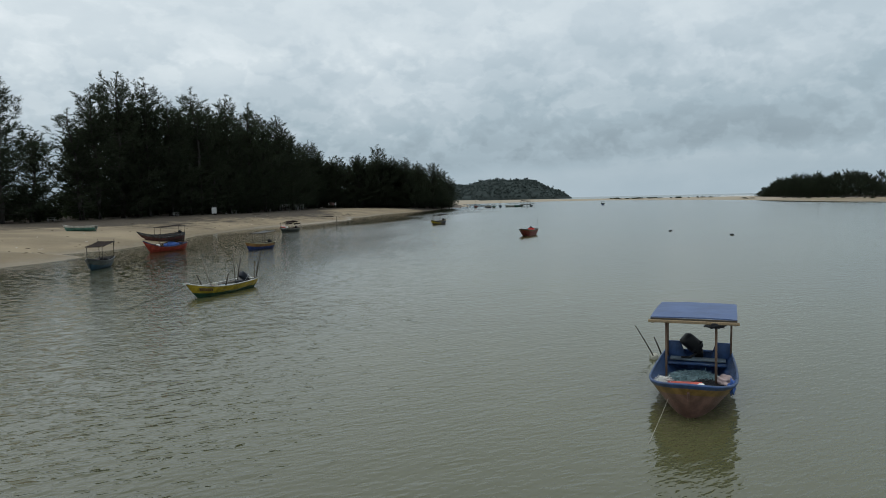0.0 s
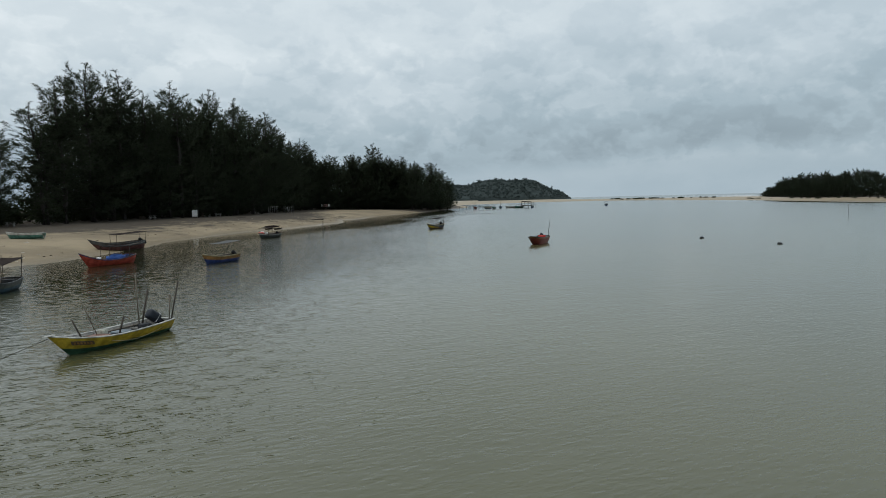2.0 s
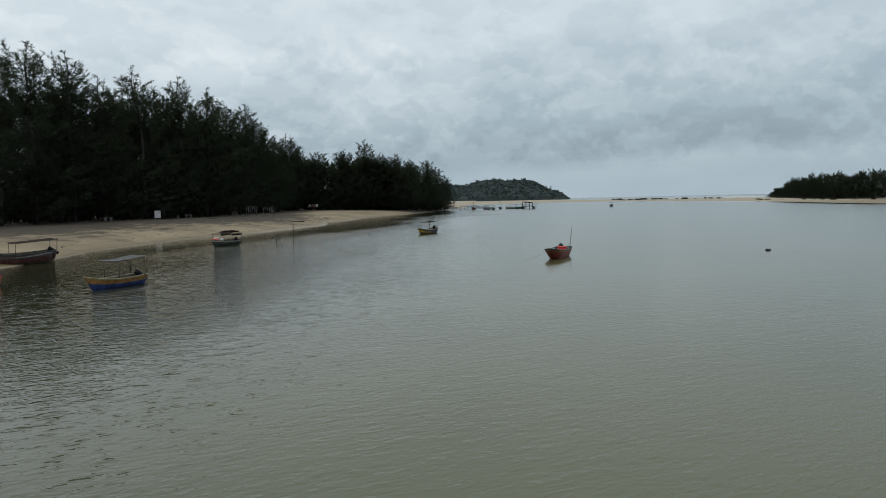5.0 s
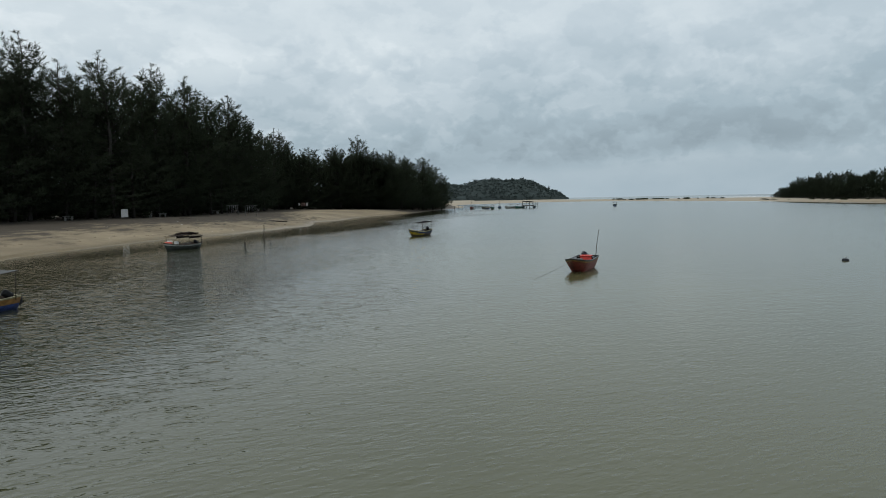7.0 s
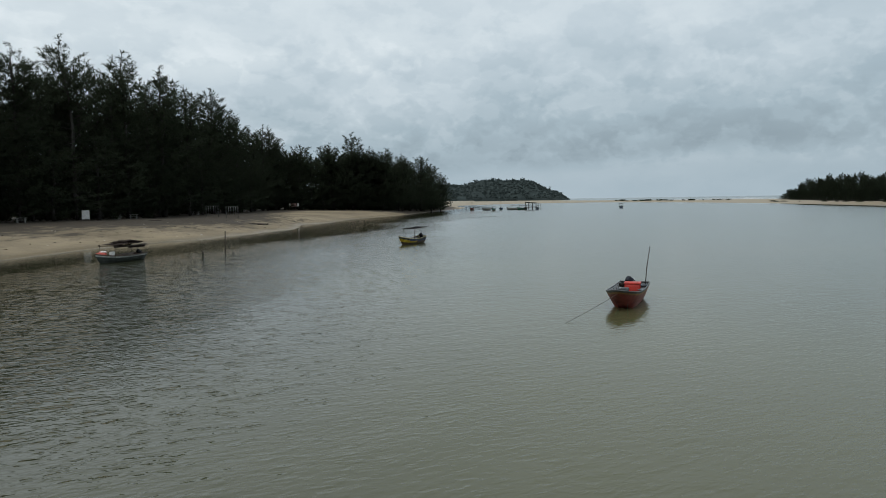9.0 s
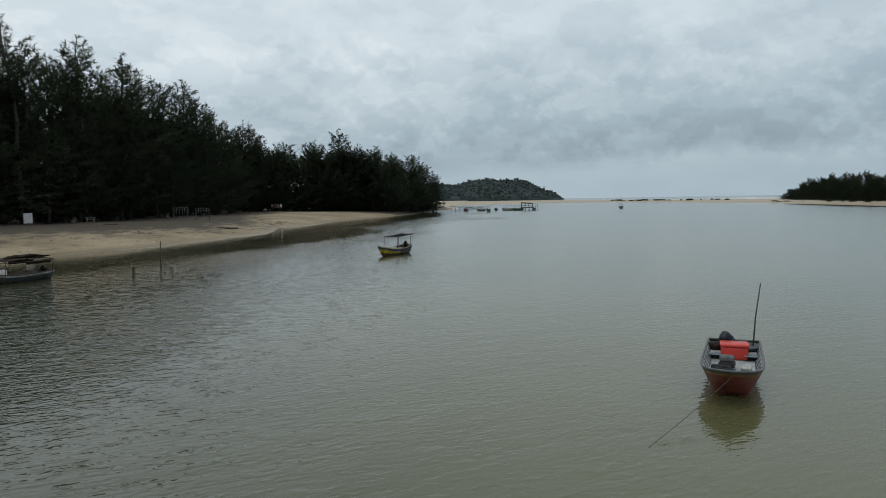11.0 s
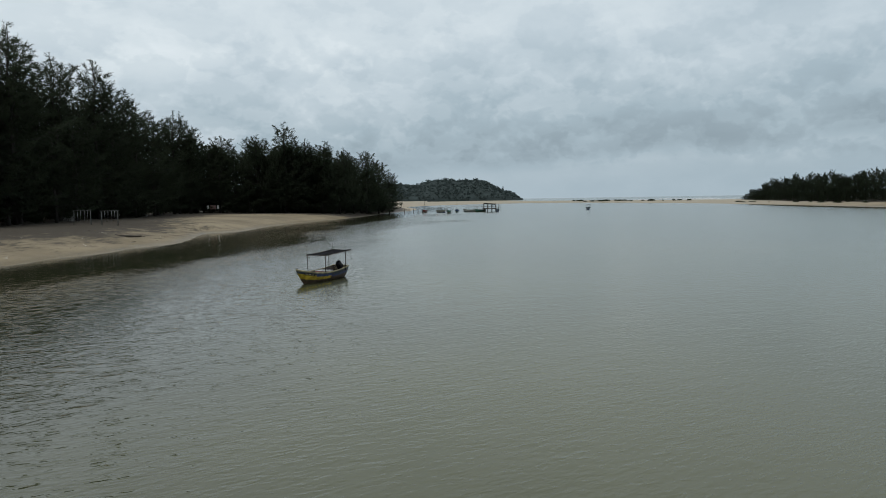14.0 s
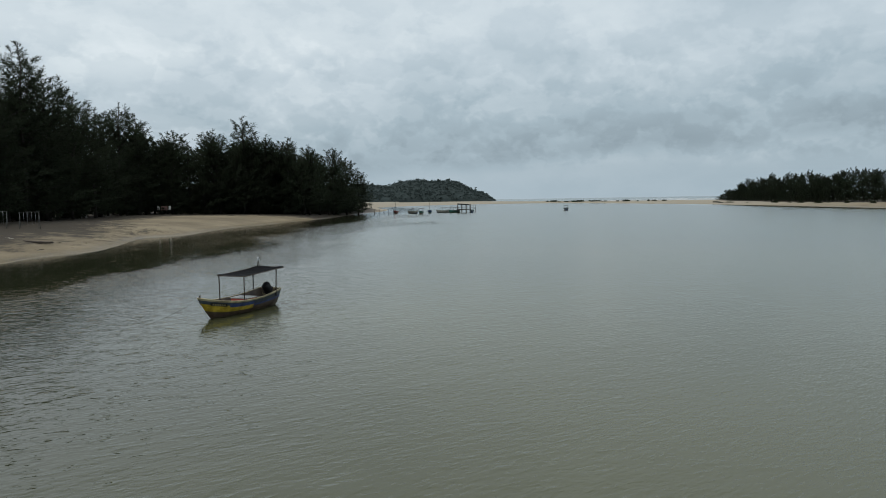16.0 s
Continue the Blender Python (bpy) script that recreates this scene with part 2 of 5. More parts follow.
    nearer = gr.ramp(gr.math("MULTIPLY", place.outputs[1], 0.001), [(0.052, 0.55), (0.068, 0.0)])
    away = gr.math("MAXIMUM", away, gr.math("MULTIPLY", broad, gr.math("ADD", upper, nearer)))
    gr.j(gr.math("MULTIPLY", gr.math("MULTIPLY", lean, gr.math("MULTIPLY", calm, away)), -1.0), steep.inputs[1])
    both = gr.t.nodes.new("ShaderNodeVectorMath")
    both.operation = "ADD"
    gr.j(tilt.outputs[0], both.inputs[0])
    gr.j(steep.outputs[0], both.inputs[1])
    unit = gr.t.nodes.new("ShaderNodeVectorMath")
    unit.operation = "NORMALIZE"
    gr.j(both.outputs[0], unit.inputs[0])
    gr.j(unit.outputs[0], b.inputs["Normal"])


RIPPLE = (0.070, 0.027, 0.065, 0.065)
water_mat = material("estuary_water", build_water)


def build_sand(gr, b):
    geo = gr.n("ShaderNodeNewGeometry")
    at = geo.outputs["Position"]
    z = gr.n("ShaderNodeSeparateXYZ")
    gr.j(at, z.inputs[0])
    big, mid, fine = gr.noise(at, 0.09, 5.0, 0.6), gr.noise(gr.mapped(at, scale=(1, 0.4, 1)), 0.7, 5.0, 0.6), gr.noise(at, 14.0, 5.0, 0.65)
    col = gr.mix(gr.ramp(big, [(0.32, 0.0), (0.68, 1.0)]), (0.175, 0.136, 0.082), (0.300, 0.240, 0.152))
    col = gr.mix(gr.math("MULTIPLY", gr.ramp(mid, [(0.5, 0.0), (0.75, 1.0)]), 0.45), col, (0.17, 0.136, 0.09))
    col = gr.mix(gr.math("MULTIPLY", fine, 0.25), col, (0.15, 0.12, 0.08))
    # tide line: sand soaked by the last wash
    level = gr.math("ADD", z.outputs[2], gr.math("MULTIPLY", gr.math("SUBTRACT", mid, 0.5), 0.35))
    outer = gr.ramp(gr.math("MULTIPLY", z.outputs[1], 0.001), [(0.34, 0.0), (0.46, 1.0)])
    wet = gr.math("MULTIPLY", gr.ramp(level, [(0.06, 1.0), (0.50, 0.0)]), gr.math("SUBTRACT", 1.0, gr.math("MULTIPLY", outer, 0.8)))
    # bleached, shelly sand on the bar
    col = gr.mix(gr.math("MULTIPLY", outer, 0.9), col, (0.32, 0.275, 0.205))
    col = gr.mix(wet, col, (0.150, 0.110, 0.052))
    # casuarina needle litter under the trees
    lit = gr.n("ShaderNodeAttribute")
    lit.attribute_name = "litter"
    mask = gr.math("ADD", lit.outputs["Fac"], gr.math("MULTIPLY", gr.math("SUBTRACT", gr.noise(gr.mapped(at, scale=(1, 0.5, 1)), 0.5, 6.0, 0.7), 0.5), 0.95))
    mask = gr.math("ADD", mask, gr.math("MULTIPLY", gr.math("SUBTRACT", gr.noise(gr.mapped(at, loc=(3, 17, 0)), 0.028, 3.0, 0.5), 0.5), 0.8))
    # real litter, its colour set darker to include the overhanging crowns' shade
    col = gr.mix(gr.ramp(mask, [(0.38, 0.0), (0.62, 1.0)]), col, (0.046, 0.034, 0.021))
    gr.j(col, b.inputs["Base Color"])
    gr.j(gr.math("SUBTRACT", 0.92, gr.math("MULTIPLY", wet, 0.5)), b.inputs["Roughness"])
    bumped(gr, b, gr.math("ADD", gr.math("MULTIPLY", mid, 0.6), gr.math("MULTIPLY", fine, 0.12)), 0.6, 0.15)


sand_mat = material("beach_sand", build_sand)


def build_leaf(dark, light, through_leaf=0.5):
    """Thin foliage: part of the light that falls on it comes out on the other side."""

    def build(gr, b):
        rnd = gr.n("ShaderNodeNewGeometry").outputs["Random Per Island"]
        tree = gr.n("ShaderNodeObjectInfo").outputs["Random"]
        col = gr.mix(rnd, dark, light)
        col = gr.mix(gr.math("MULTIPLY", tree, 0.5), col, tuple(v * 0.6 for v in dark))
        gr.j(col, b.inputs["Base Color"])
        b.inputs["Roughness"].default_value = 0.7
        b.inputs["Specular IOR Level"].default_value = 0.04
        glow = gr.n("ShaderNodeBsdfTranslucent")
        gr.j(col, glow.inputs["Color"])
        both = gr.n("ShaderNodeMixShader", Fac=through_leaf)
        gr.j(b.outputs[0], both.inputs[1])
        gr.j(glow.outputs[0], both.inputs[2])
        gr.j(both.outputs[0], next(n for n in gr.t.nodes if n.type == "OUTPUT_MATERIAL").inputs[0])

    return build


needle_mat = material("casuarina_needles", build_leaf((0.044, 0.058, 0.037), (0.062, 0.078, 0.049)))
bush_mat = material("broad_leaves", build_leaf((0.026, 0.036, 0.018), (0.050, 0.066, 0.032)))
# distance haze is mixed into both headland colours: paler, bluer than near foliage
hill_leaf_mat = material("hazed_hill_leaves", build_leaf((0.088, 0.112, 0.108), (0.100, 0.126, 0.120)))
hill_floor_mat = plain("hazed_hill_canopy", (0.040, 0.052, 0.051), 0.9, scale=0.06, spread=0.22, sheen=0.05)
bark_mat = wood("casuarina_bark", (0.04, 0.034, 0.028))
grey_wood = wood("weathered_wood", (0.20, 0.17, 0.13))
dark_wood = wood("wet_dark_wood", (0.06, 0.048, 0.036))


# ---- building helpers ----
def mesh_from(name, verts, faces, mats=(), slots=None, smooth=False):
    me = bpy.data.meshes.new(name)
    me.from_pydata([tuple(map(float, v)) for v in verts], [], [tuple(map(int, f)) for f in faces])
    for m in mats:
        me.materials.append(m)
    if slots is not None:
        me.polygons.foreach_set("material_index", np.array(slots, dtype=np.int32))
    if smooth:
        me.polygons.foreach_set("use_smooth", np.ones(len(me.polygons), dtype=bool))
    me.update()
    return me


def part(name, data, mat, parent, label=""):
    """Links a bmesh or mesh as one object under a thing or a part."""
    if isinstance(data, bmesh.types.BMesh):
        me = bpy.data.meshes.new(name)
        data.normal_update()
        data.to_mesh(me)
        data.free()
    else:
        me = data
    if mat is not None and not me.materials:
        me.materials.append(mat)
    ob = new(name, me)
    ob.parent = parent
    return tagged(ob, label)


def thing(name, m, label, category, group="", kind=""):
    ob = new(name)
    ob.matrix_basis = m
    return tagged(ob, label, category, group, kind)


def inside(px, py, poly):
    """Which of the points lie in a polygon."""
    hit = np.zeros(px.shape, bool)
    for (ax, ay), (bx, by) in zip(poly, poly[1:] + poly[:1]):
        if ay == by:
            continue
        crosses = (ay > py) != (by > py)
        hit ^= crosses & (px < (bx - ax) * (py - ay) / (by - ay) + ax)
    return hit


def reach(px, py, line):
    """The distance of the points to an open line."""
    best = np.full(px.shape, 1e9)
    for (ax, ay), (bx, by) in zip(line, line[1:]):
        dx, dy = bx - ax, by - ay
        u = np.clip(((px - ax) * dx + (py - ay) * dy) / (dx * dx + dy * dy), 0, 1)
        best = np.minimum(best, np.hypot(px - ax - u * dx, py - ay - u * dy))
    return best


# ---- the ground: left bank, closing sandbar and the right-hand point, one sheet to the horizon ----
BANK = [(-36, -90), (-34, 20), (-32.0, 48), (-31.3, 53), (-30.9, 57.4), (-31.6, 58.6), (-35.6, 61.2), (-34.6, 63.2), (-33.0, 66), (-33.2, 71.5), (-34.5, 85.5), (-37, 94), (-36, 104), (-36, 116),
        (-34.6, 124), (-30.6, 127.7), (-31.4, 135), (-29.2, 138), (-30, 147), (-27.7, 150), (-28.7, 158), (-31.8, 171), (-32.8, 177.5), (-28.4, 180),
        (-29.3, 196), (-28.7, 207), (-26, 222), (-21.3, 245), (-18.2, 268), (-16.5, 293), (-12, 325), (-8, 356), (-7, 400), (-14, 450), (-17, 508)]
BAR = [(2, 560), (30, 615), (80, 650), (122, 605), (142, 450), (140, 370), (133, 310), (128, 245), (150, 175), (240, 110), (600, 60)]
SEAWARD = [(900, 300), (420, 520), (250, 600), (190, 690), (165, 780), (150, 1000), (90, 1250), (-80, 1300), (-500, 1320), (-2400, 1350), (-2400, -90)]
FOREST = [(-130, -60), (-104, 40), (-80, 88), (-66, 116), (-59, 143), (-54, 173), (-55, 205), (-56, 234), (-39, 250), (-25, 257), (-17, 288), (-15, 330),
          (-30, 420), (-200, 520), (-700, 500), (-700, -60)]
POINT = [(190, 500), (168, 400), (160, 340), (168, 285), (200, 225), (300, 170), (600, 120), (880, 280), (420, 480), (230, 560)]


def eased(line, rounds=2):
    """Rounds off the corners of an open line."""
    for _ in range(rounds):
        cut = [line[0]]
        for (ax, ay), (bx, by) in zip(line, line[1:]):
            cut += [(ax * 0.75 + bx * 0.25, ay * 0.75 + by * 0.25), (ax * 0.25 + bx * 0.75, ay * 0.25 + by * 0.75)]
        line = cut + [line[-1]]
    return line


BANK, BAR = eased(BANK), eased(BAR, 1)
LAND = [(x * S, y * S) for x, y in BANK + BAR + SEAWARD]
WOODS = [(x * S, y * S) for x, y in FOREST]
WOODS_2 = [(x * S, y * S) for x, y in POINT]


def steps(spans):
    out = []
    for a, b, d in spans:
        out += list(np.arange(a, b, d))
    return np.array(out + [spans[-1][1]])


def hills(px, py, scale, seed):
    return np.array([noise.noise(Vector((x * scale, y * scale, seed))) for x, y in zip(px.ravel(), py.ravel())]).reshape(px.shape)


def land_height(px, py):
    d = reach(px, py, LAND + LAND[:1])
    land = inside(px, py, LAND)
    cap = np.where(px < -8 * S, 2.25, 1.1)
    z = np.where(land, cap * (1 - np.exp(-d / (9.5 * S))), -np.minimum(1.6, d * 0.07))
    far = (np.abs(px) > 700) | (py > 960) | (py < -100)
    bumps = np.where(far, 0, hills(px, py, 0.11, 2.0) * 0.16 + hills(px, py, 0.035, 5.0) * 0.22)
    return np.where(land, z + bumps * np.clip(d / 8, 0, 1), z), land


gx = steps([(-4800, -800, 400), (-800, -220, 20), (-220, -110, 5), (-110, -5, 1.25), (-5, 40, 3), (40, 300, 5), (300, 800, 25), (800, 4800, 400)])
gy = steps([(-400, -60, 40), (-60, 20, 5), (20, 300, 1.6), (300, 420, 2.5), (420, 960, 6), (960, 4800, 320)])
GX, GY = np.meshgrid(gx, gy)
GZ, ON_LAND = land_height(GX, GY)
LIT = np.maximum(np.where(inside(GX, GY, WOODS), 1.0, 0.0) * np.clip(reach(GX, GY, WOODS + WOODS[:1]) / 6 + 0.35, 0, 1),
                 np.where(inside(GX, GY, WOODS_2), 0.85, 0.0))
LIT = np.maximum(LIT, np.clip(1.0 - reach(GX, GY, WOODS + WOODS[:1]) / np.interp(GY, [150, 215, 260], [53, 43, 18]), 0, 0.86))
nx, ny = len(gx), len(gy)
ids = np.arange(nx * ny).reshape(ny, nx)
quads = np.stack([ids[:-1, :-1], ids[:-1, 1:], ids[1:, 1:], ids[1:, :-1]], -1).reshape(-1, 4)
ground_mesh = mesh_from("ground", np.stack([GX, GY, GZ], -1).reshape(-1, 3), quads, (sand_mat,), smooth=True)
ground_mesh.attributes.new("litter", "FLOAT", "POINT").data.foreach_set("value", LIT.ravel().astype(np.float32))
ground = tagged(new("ground", ground_mesh), "pale sandy beach, sandbar and needle-strewn forest floor", "ground", kind="structure")


def ground_at(x, y):
    i, j = np.searchsorted(gx, x) - 1, np.searchsorted(gy, y) - 1
    u, v = (x - gx[i]) / (gx[i + 1] - gx[i]), (y - gy[j]) / (gy[j + 1] - gy[j])
    return float((GZ[j, i] * (1 - u) + GZ[j, i + 1] * u) * (1 - v) + (GZ[j + 1, i] * (1 - u) + GZ[j + 1, i + 1] * u) * v)


wx = steps([(-4800, -200, 460), (-200, -70, 10), (-70, -10, 1.5), (-10, 60, 10), (60, 240, 4), (240, 4800, 380)])
wy = steps([(-400, 20, 70), (20, 400, 2.5), (400, 1000, 30), (1000, 4800, 380)])
WX, WY = np.meshgrid(wx, wy)
bank_line = [(x * S, y * S) for x, y in BANK]
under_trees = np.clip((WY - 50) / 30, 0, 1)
# these masks calm the ripples and place the painted dark tree reflection
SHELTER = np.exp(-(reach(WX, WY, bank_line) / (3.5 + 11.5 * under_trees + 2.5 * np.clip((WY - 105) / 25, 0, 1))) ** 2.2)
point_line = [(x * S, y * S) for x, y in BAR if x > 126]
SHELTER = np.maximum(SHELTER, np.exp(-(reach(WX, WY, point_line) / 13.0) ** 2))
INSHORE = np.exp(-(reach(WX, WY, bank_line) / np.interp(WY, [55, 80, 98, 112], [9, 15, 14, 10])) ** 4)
kx, ky = len(wx), len(wy)
wid = np.arange(kx * ky).reshape(ky, kx)
wq = np.stack([wid[:-1, :-1], wid[:-1, 1:], wid[1:, 1:], wid[1:, :-1]], -1).reshape(-1, 4)
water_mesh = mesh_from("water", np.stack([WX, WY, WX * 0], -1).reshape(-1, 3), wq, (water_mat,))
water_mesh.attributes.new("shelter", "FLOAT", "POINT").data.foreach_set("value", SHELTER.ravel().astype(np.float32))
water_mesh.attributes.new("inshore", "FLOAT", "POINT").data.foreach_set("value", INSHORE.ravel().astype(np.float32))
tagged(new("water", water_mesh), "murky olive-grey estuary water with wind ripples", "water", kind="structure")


# ---- casuarina trees ----
def tube_rings(points, radii, sides=5):
    """Verts and faces of a tapered tube along points."""
    verts, faces = [], []
    for k, (p, r) in enumerate(zip(points, radii)):
        p = Vector(p)
        ahead = Vector(points[min(k + 1, len(points) - 1)]) - Vector(points[max(k - 1, 0)])
        q = ahead.to_track_quat("Z", "Y") if ahead.length > 1e-6 else Euler((0, 0, 0)).to_quaternion()
        for s in range(sides):
            a = 2 * math.pi * s / sides
            verts.append(p + q @ Vector((math.cos(a) * r, math.sin(a) * r, 0)))
    for k in range(len(points) - 1):
        for s in range(sides):
            a, b = k * sides + s, k * sides + (s + 1) % sides
            faces.append((a, b, b + sides, a + sides))
    faces.append(tuple(range(sides - 1, -1, -1)))
    faces.append(tuple((len(points) - 1) * sides + s for s in range(sides)))
    return verts, faces


CROWN_NORMALS = []


def casuarina_meshes(seed, tall=25.0, wide=6.4, limbs=84, lean=0.0, low=0.06, airy=1.0, coarse=False, leaders=4, bare=True, bulk=1.0):
    """A casuarina: a bent trunk with upswept limbs; each limb carries feather-like sprays of fine drooping branchlets."""
    r = random.Random(seed)
    bend = [Vector((lean * (k / 8) ** 2 + r.uniform(-0.25, 0.25), r.uniform(-0.25, 0.25), tall * k / 8)) for k in range(9)]
    bend[0] = Vector((0, 0, -0.4))
    tv, tf = tube_rings(bend, [0.34 * (1 - k / 8) ** 0.8 + 0.025 for k in range(9)], 6)

    def stem(f):
        k = min(int(f * 8), 7)
        return bend[k].lerp(bend[k + 1], f * 8 - k)

    def twig_tube(points, radii):
        v, fc = tube_rings(points, radii, 3)
        base = len(tv)
        tv.extend(v)
        tf.extend(tuple(base + q for q in face) for face in fc)

    nv, nf, nn = [], [], []
    heart = Vector((lean * 0.3, 0, tall * 0.45))

    def tri(p, way, length, width, hang=0.0):
        side = way.cross(Vector((r.uniform(-1, 1), r.uniform(-1, 1), r.uniform(-1, 1))))
        if side.length < 1e-4:
            return
        side = side.normalized() * width
        base = len(nv)
        tip = p + way * length - Vector((0, 0, hang * length))
        nv.extend((p - side, p + side, tip))
        nf.append((base, base + 1, base + 2))
        swell = (p - heart)
        swell = Vector((swell.x, swell.y, swell.z * 0.35)).normalized() * 0.7 + Vector((r.gauss(0, 0.16), r.gauss(0, 0.16), 0.55 + r.gauss(0, 0.12)))
        nn.extend([swell.normalized()] * 3)

    def spray(root, way, length, sprigs):
        """A tuft: sprigs set along a short drooping axis, all swept forward."""
        axis = way.normalized()
        for k in range(sprigs):
            u = (k + r.random()) / sprigs
            p = root + axis * length * u * 0.75 + Vector((r.gauss(0, 0.05), r.gauss(0, 0.05), -0.12 * length * u * u))
            out = (axis + Vector((r.gauss(0, 0.6), r.gauss(0, 0.6), r.gauss(0.05, 0.5)))).normalized()
            if coarse:
                tri(p, out, r.uniform(0.4, 0.8), r.uniform(0.045, 0.085) * bulk, 0.1)
            else:
                tri(p, out, r.uniform(0.26, 0.58), r.uniform(0.020, 0.038), 0.12)

    def bough(root, way, length, tufts):
        """A side branch with its tufts, densest towards the tip."""
        axis = way.normalized()
        for k in range(tufts):
            u = 0.15 + 0.85 * (k + r.random()) / tufts
            c = root + axis * length * u + Vector((0, 0, -0.08 * length * math.sin(u * 3.14)))
            loose = 0.75 * (1.15 - 0.5 * u)
            spray(c, axis + Vector((r.gauss(0, loose), r.gauss(0, loose), r.gauss(0.25, loose * 0.7))), r.uniform(0.5, 1.0), 6 if coarse else 11)

    lobes = [r.uniform(0.7, 1.2) for _ in range(11)]
    for i in range(limbs):
        f = low + (0.91 - low) * ((i + r.random()) / limbs) ** 0.92
        az = i * 2.4 + r.uniform(-0.6, 0.6)
        girth = min(1.0, 0.75 + f * 0.9) * max(0.0, 1 - (max(0.0, f - 0.18) / 0.82) ** 1.9) ** 0.62 + 0.1
        length = wide * girth * lobes[int(az * 11 / (2 * math.pi) + f * 5) % 11] * r.uniform(0.55, 1.08)
        rise = r.uniform(-0.05, 0.5) + 0.95 * f ** 1.5
        root = stem(f * 0.95)
        out = Vector((math.cos(az), math.sin(az), rise)).normalized()
        pts = []
        for k in range(4):
            u = k / 3
            pts.append(root + out * length * u + Vector((r.uniform(-0.2, 0.2) * u, r.uniform(-0.2, 0.2) * u, -0.22 * length * u * (1 - u) * 2 + r.uniform(-0.2, 0.2) * u)))
        if bare:
            twig_tube(pts, [0.08 * (1 - f) + 0.03, 0.045, 0.025, 0.01])
        count = max(3, int(6.0 * length / wide * airy + 2.0))
        for s in range(count):
            u = 0.22 + 0.78 * (s + r.random()) / count
            k = min(int(u * 3), 2)
            c = pts[k].lerp(pts[k + 1], u * 3 - k)
            turn = (1 if s % 2 else -1) * r.uniform(0.2, 1.2) * (1.2 - 0.7 * u)
            way = Vector((math.cos(az + turn), math.sin(az + turn), rise * 0.6 + r.uniform(-0.25, 0.75)))
            bough(c, way, r.uniform(0.9, 2.0) * (1.15 - 0.45 * u), 3 if coarse else 5)
        bough(pts[2].lerp(pts[3], 0.5), out + Vector((r.gauss(0, 0.2), r.gauss(0, 0.2), 0.25)), r.uniform(0.9, 1.7), 4 if coarse else 7)
        # older growth that closes the heart of the crown
        for _ in range(int((24 if coarse else 36) * airy * airy * (1.02 - f))):
            c = root.lerp(pts[-1], r.uniform(0.05, 0.5)) + Vector((r.gauss(0, 0.7), r.gauss(0, 0.7), r.gauss(0, 0.6)))
            tri(c, Vector((r.gauss(0, 1), r.gauss(0, 1), r.gauss(0, 0.7))).normalized(), r.uniform(0.35, 0.8), r.uniform(0.05, 0.10))
    # the leading shoots that stand out of the crown
    for i in range(leaders):
        az, away = i * 2.2 + r.uniform(-0.4, 0.4), (0.02 if i == 0 else r.uniform(0.12, 0.55) * wide)
        high = tall * (0.99 if i == 0 else 0.975 - 0.42 * (away / wide) ** 1.4 + r.uniform(-0.05, 0.03))
        foot = stem(0.58)
        head = Vector((bend[8].x * high / tall + math.cos(az) * away, math.sin(az) * away, high))
        pts = [foot, foot.lerp(head, 0.5) + Vector((math.cos(az), math.sin(az), 0)) * away * 0.25, head]
        twig_tube(pts, [0.07, 0.045, 0.012])
        rungs = 7 if coarse else 15
        for s in range(rungs):
            u = (s + r.random()) / rungs
            c = pts[0].lerp(pts[1], u * 2) if u < 0.5 else pts[1].lerp(pts[2], u * 2 - 1)
            b = s * 2.4 + r.uniform(-0.5, 0.5)
            way = Vector((math.cos(b), math.sin(b), 0.35 + 0.7 * u + r.uniform(-0.3, 0.5)))
            bough(c, way, (1.35 - 0.9 * u) * r.uniform(0.5, 1.25), 3 if coarse else 5 - int(u * 2))
        spray(head - Vector((0, 0, 0.9)), Vector((r.gauss(0, 0.12), r.gauss(0, 0.12), 1)), 1.2, 8 if coarse else 16)
    crown = mesh_from("crown", nv, nf, (needle_mat,), smooth=True)
    crown.normals_split_custom_set_from_vertices(nn)
    CROWN_NORMALS.append(np.array([tuple(n) for n in nn], np.float32))
    return mesh_from("trunk", tv, tf, (bark_mat,), smooth=True), crown


TREE_KINDS = [casuarina_meshes(11, wide=6.8, limbs=76, leaders=9), casuarina_meshes(12, limbs=70, wide=6.0, lean=0.8, leaders=7), casuarina_meshes(13, limbs=72, wide=6.4, low=0.1, leaders=10),
              casuarina_meshes(14, limbs=72, wide=5.4, airy=0.85, leaders=6), casuarina_meshes(15, limbs=78, wide=7.2, low=0.04, leaders=9), casuarina_meshes(16, limbs=46, wide=5.2, low=0.2, airy=0.6, lean=1.2, leaders=6),
              casuarina_meshes(17, limbs=66, wide=7.0, coarse=True, leaders=7), casuarina_meshes(18, limbs=62, wide=6.2, coarse=True, lean=0.6, leaders=6), casuarina_meshes(19, limbs=64, wide=6.6, coarse=True, leaders=8),
              casuarina_meshes(20, limbs=44, wide=6.6, coarse=True, leaders=5, bare=False, bulk=3.0), casuarina_meshes(21, limbs=40, wide=6.0, coarse=True, leaders=4, lean=0.7, bare=False, bulk=3.0), casuarina_meshes(22, limbs=46, wide=6.8, coarse=True, leaders=6, bare=False, bulk=3.0)]


def plant(kind, x, y, high, wide, spin, label, group, sunk=0.0):
    trunk, crown = TREE_KINDS[kind]
    m = pose(x, y, ground_at(x, y) - sunk, 0, 0, spin) @ Matrix.Diagonal((wide, wide, high / 25.0, 1))
    tree = thing("casuarina_tree", m, label, "tree", group)
    part("trunk", trunk, None, tree)
    part("crown", crown, None, tree)
    return tree


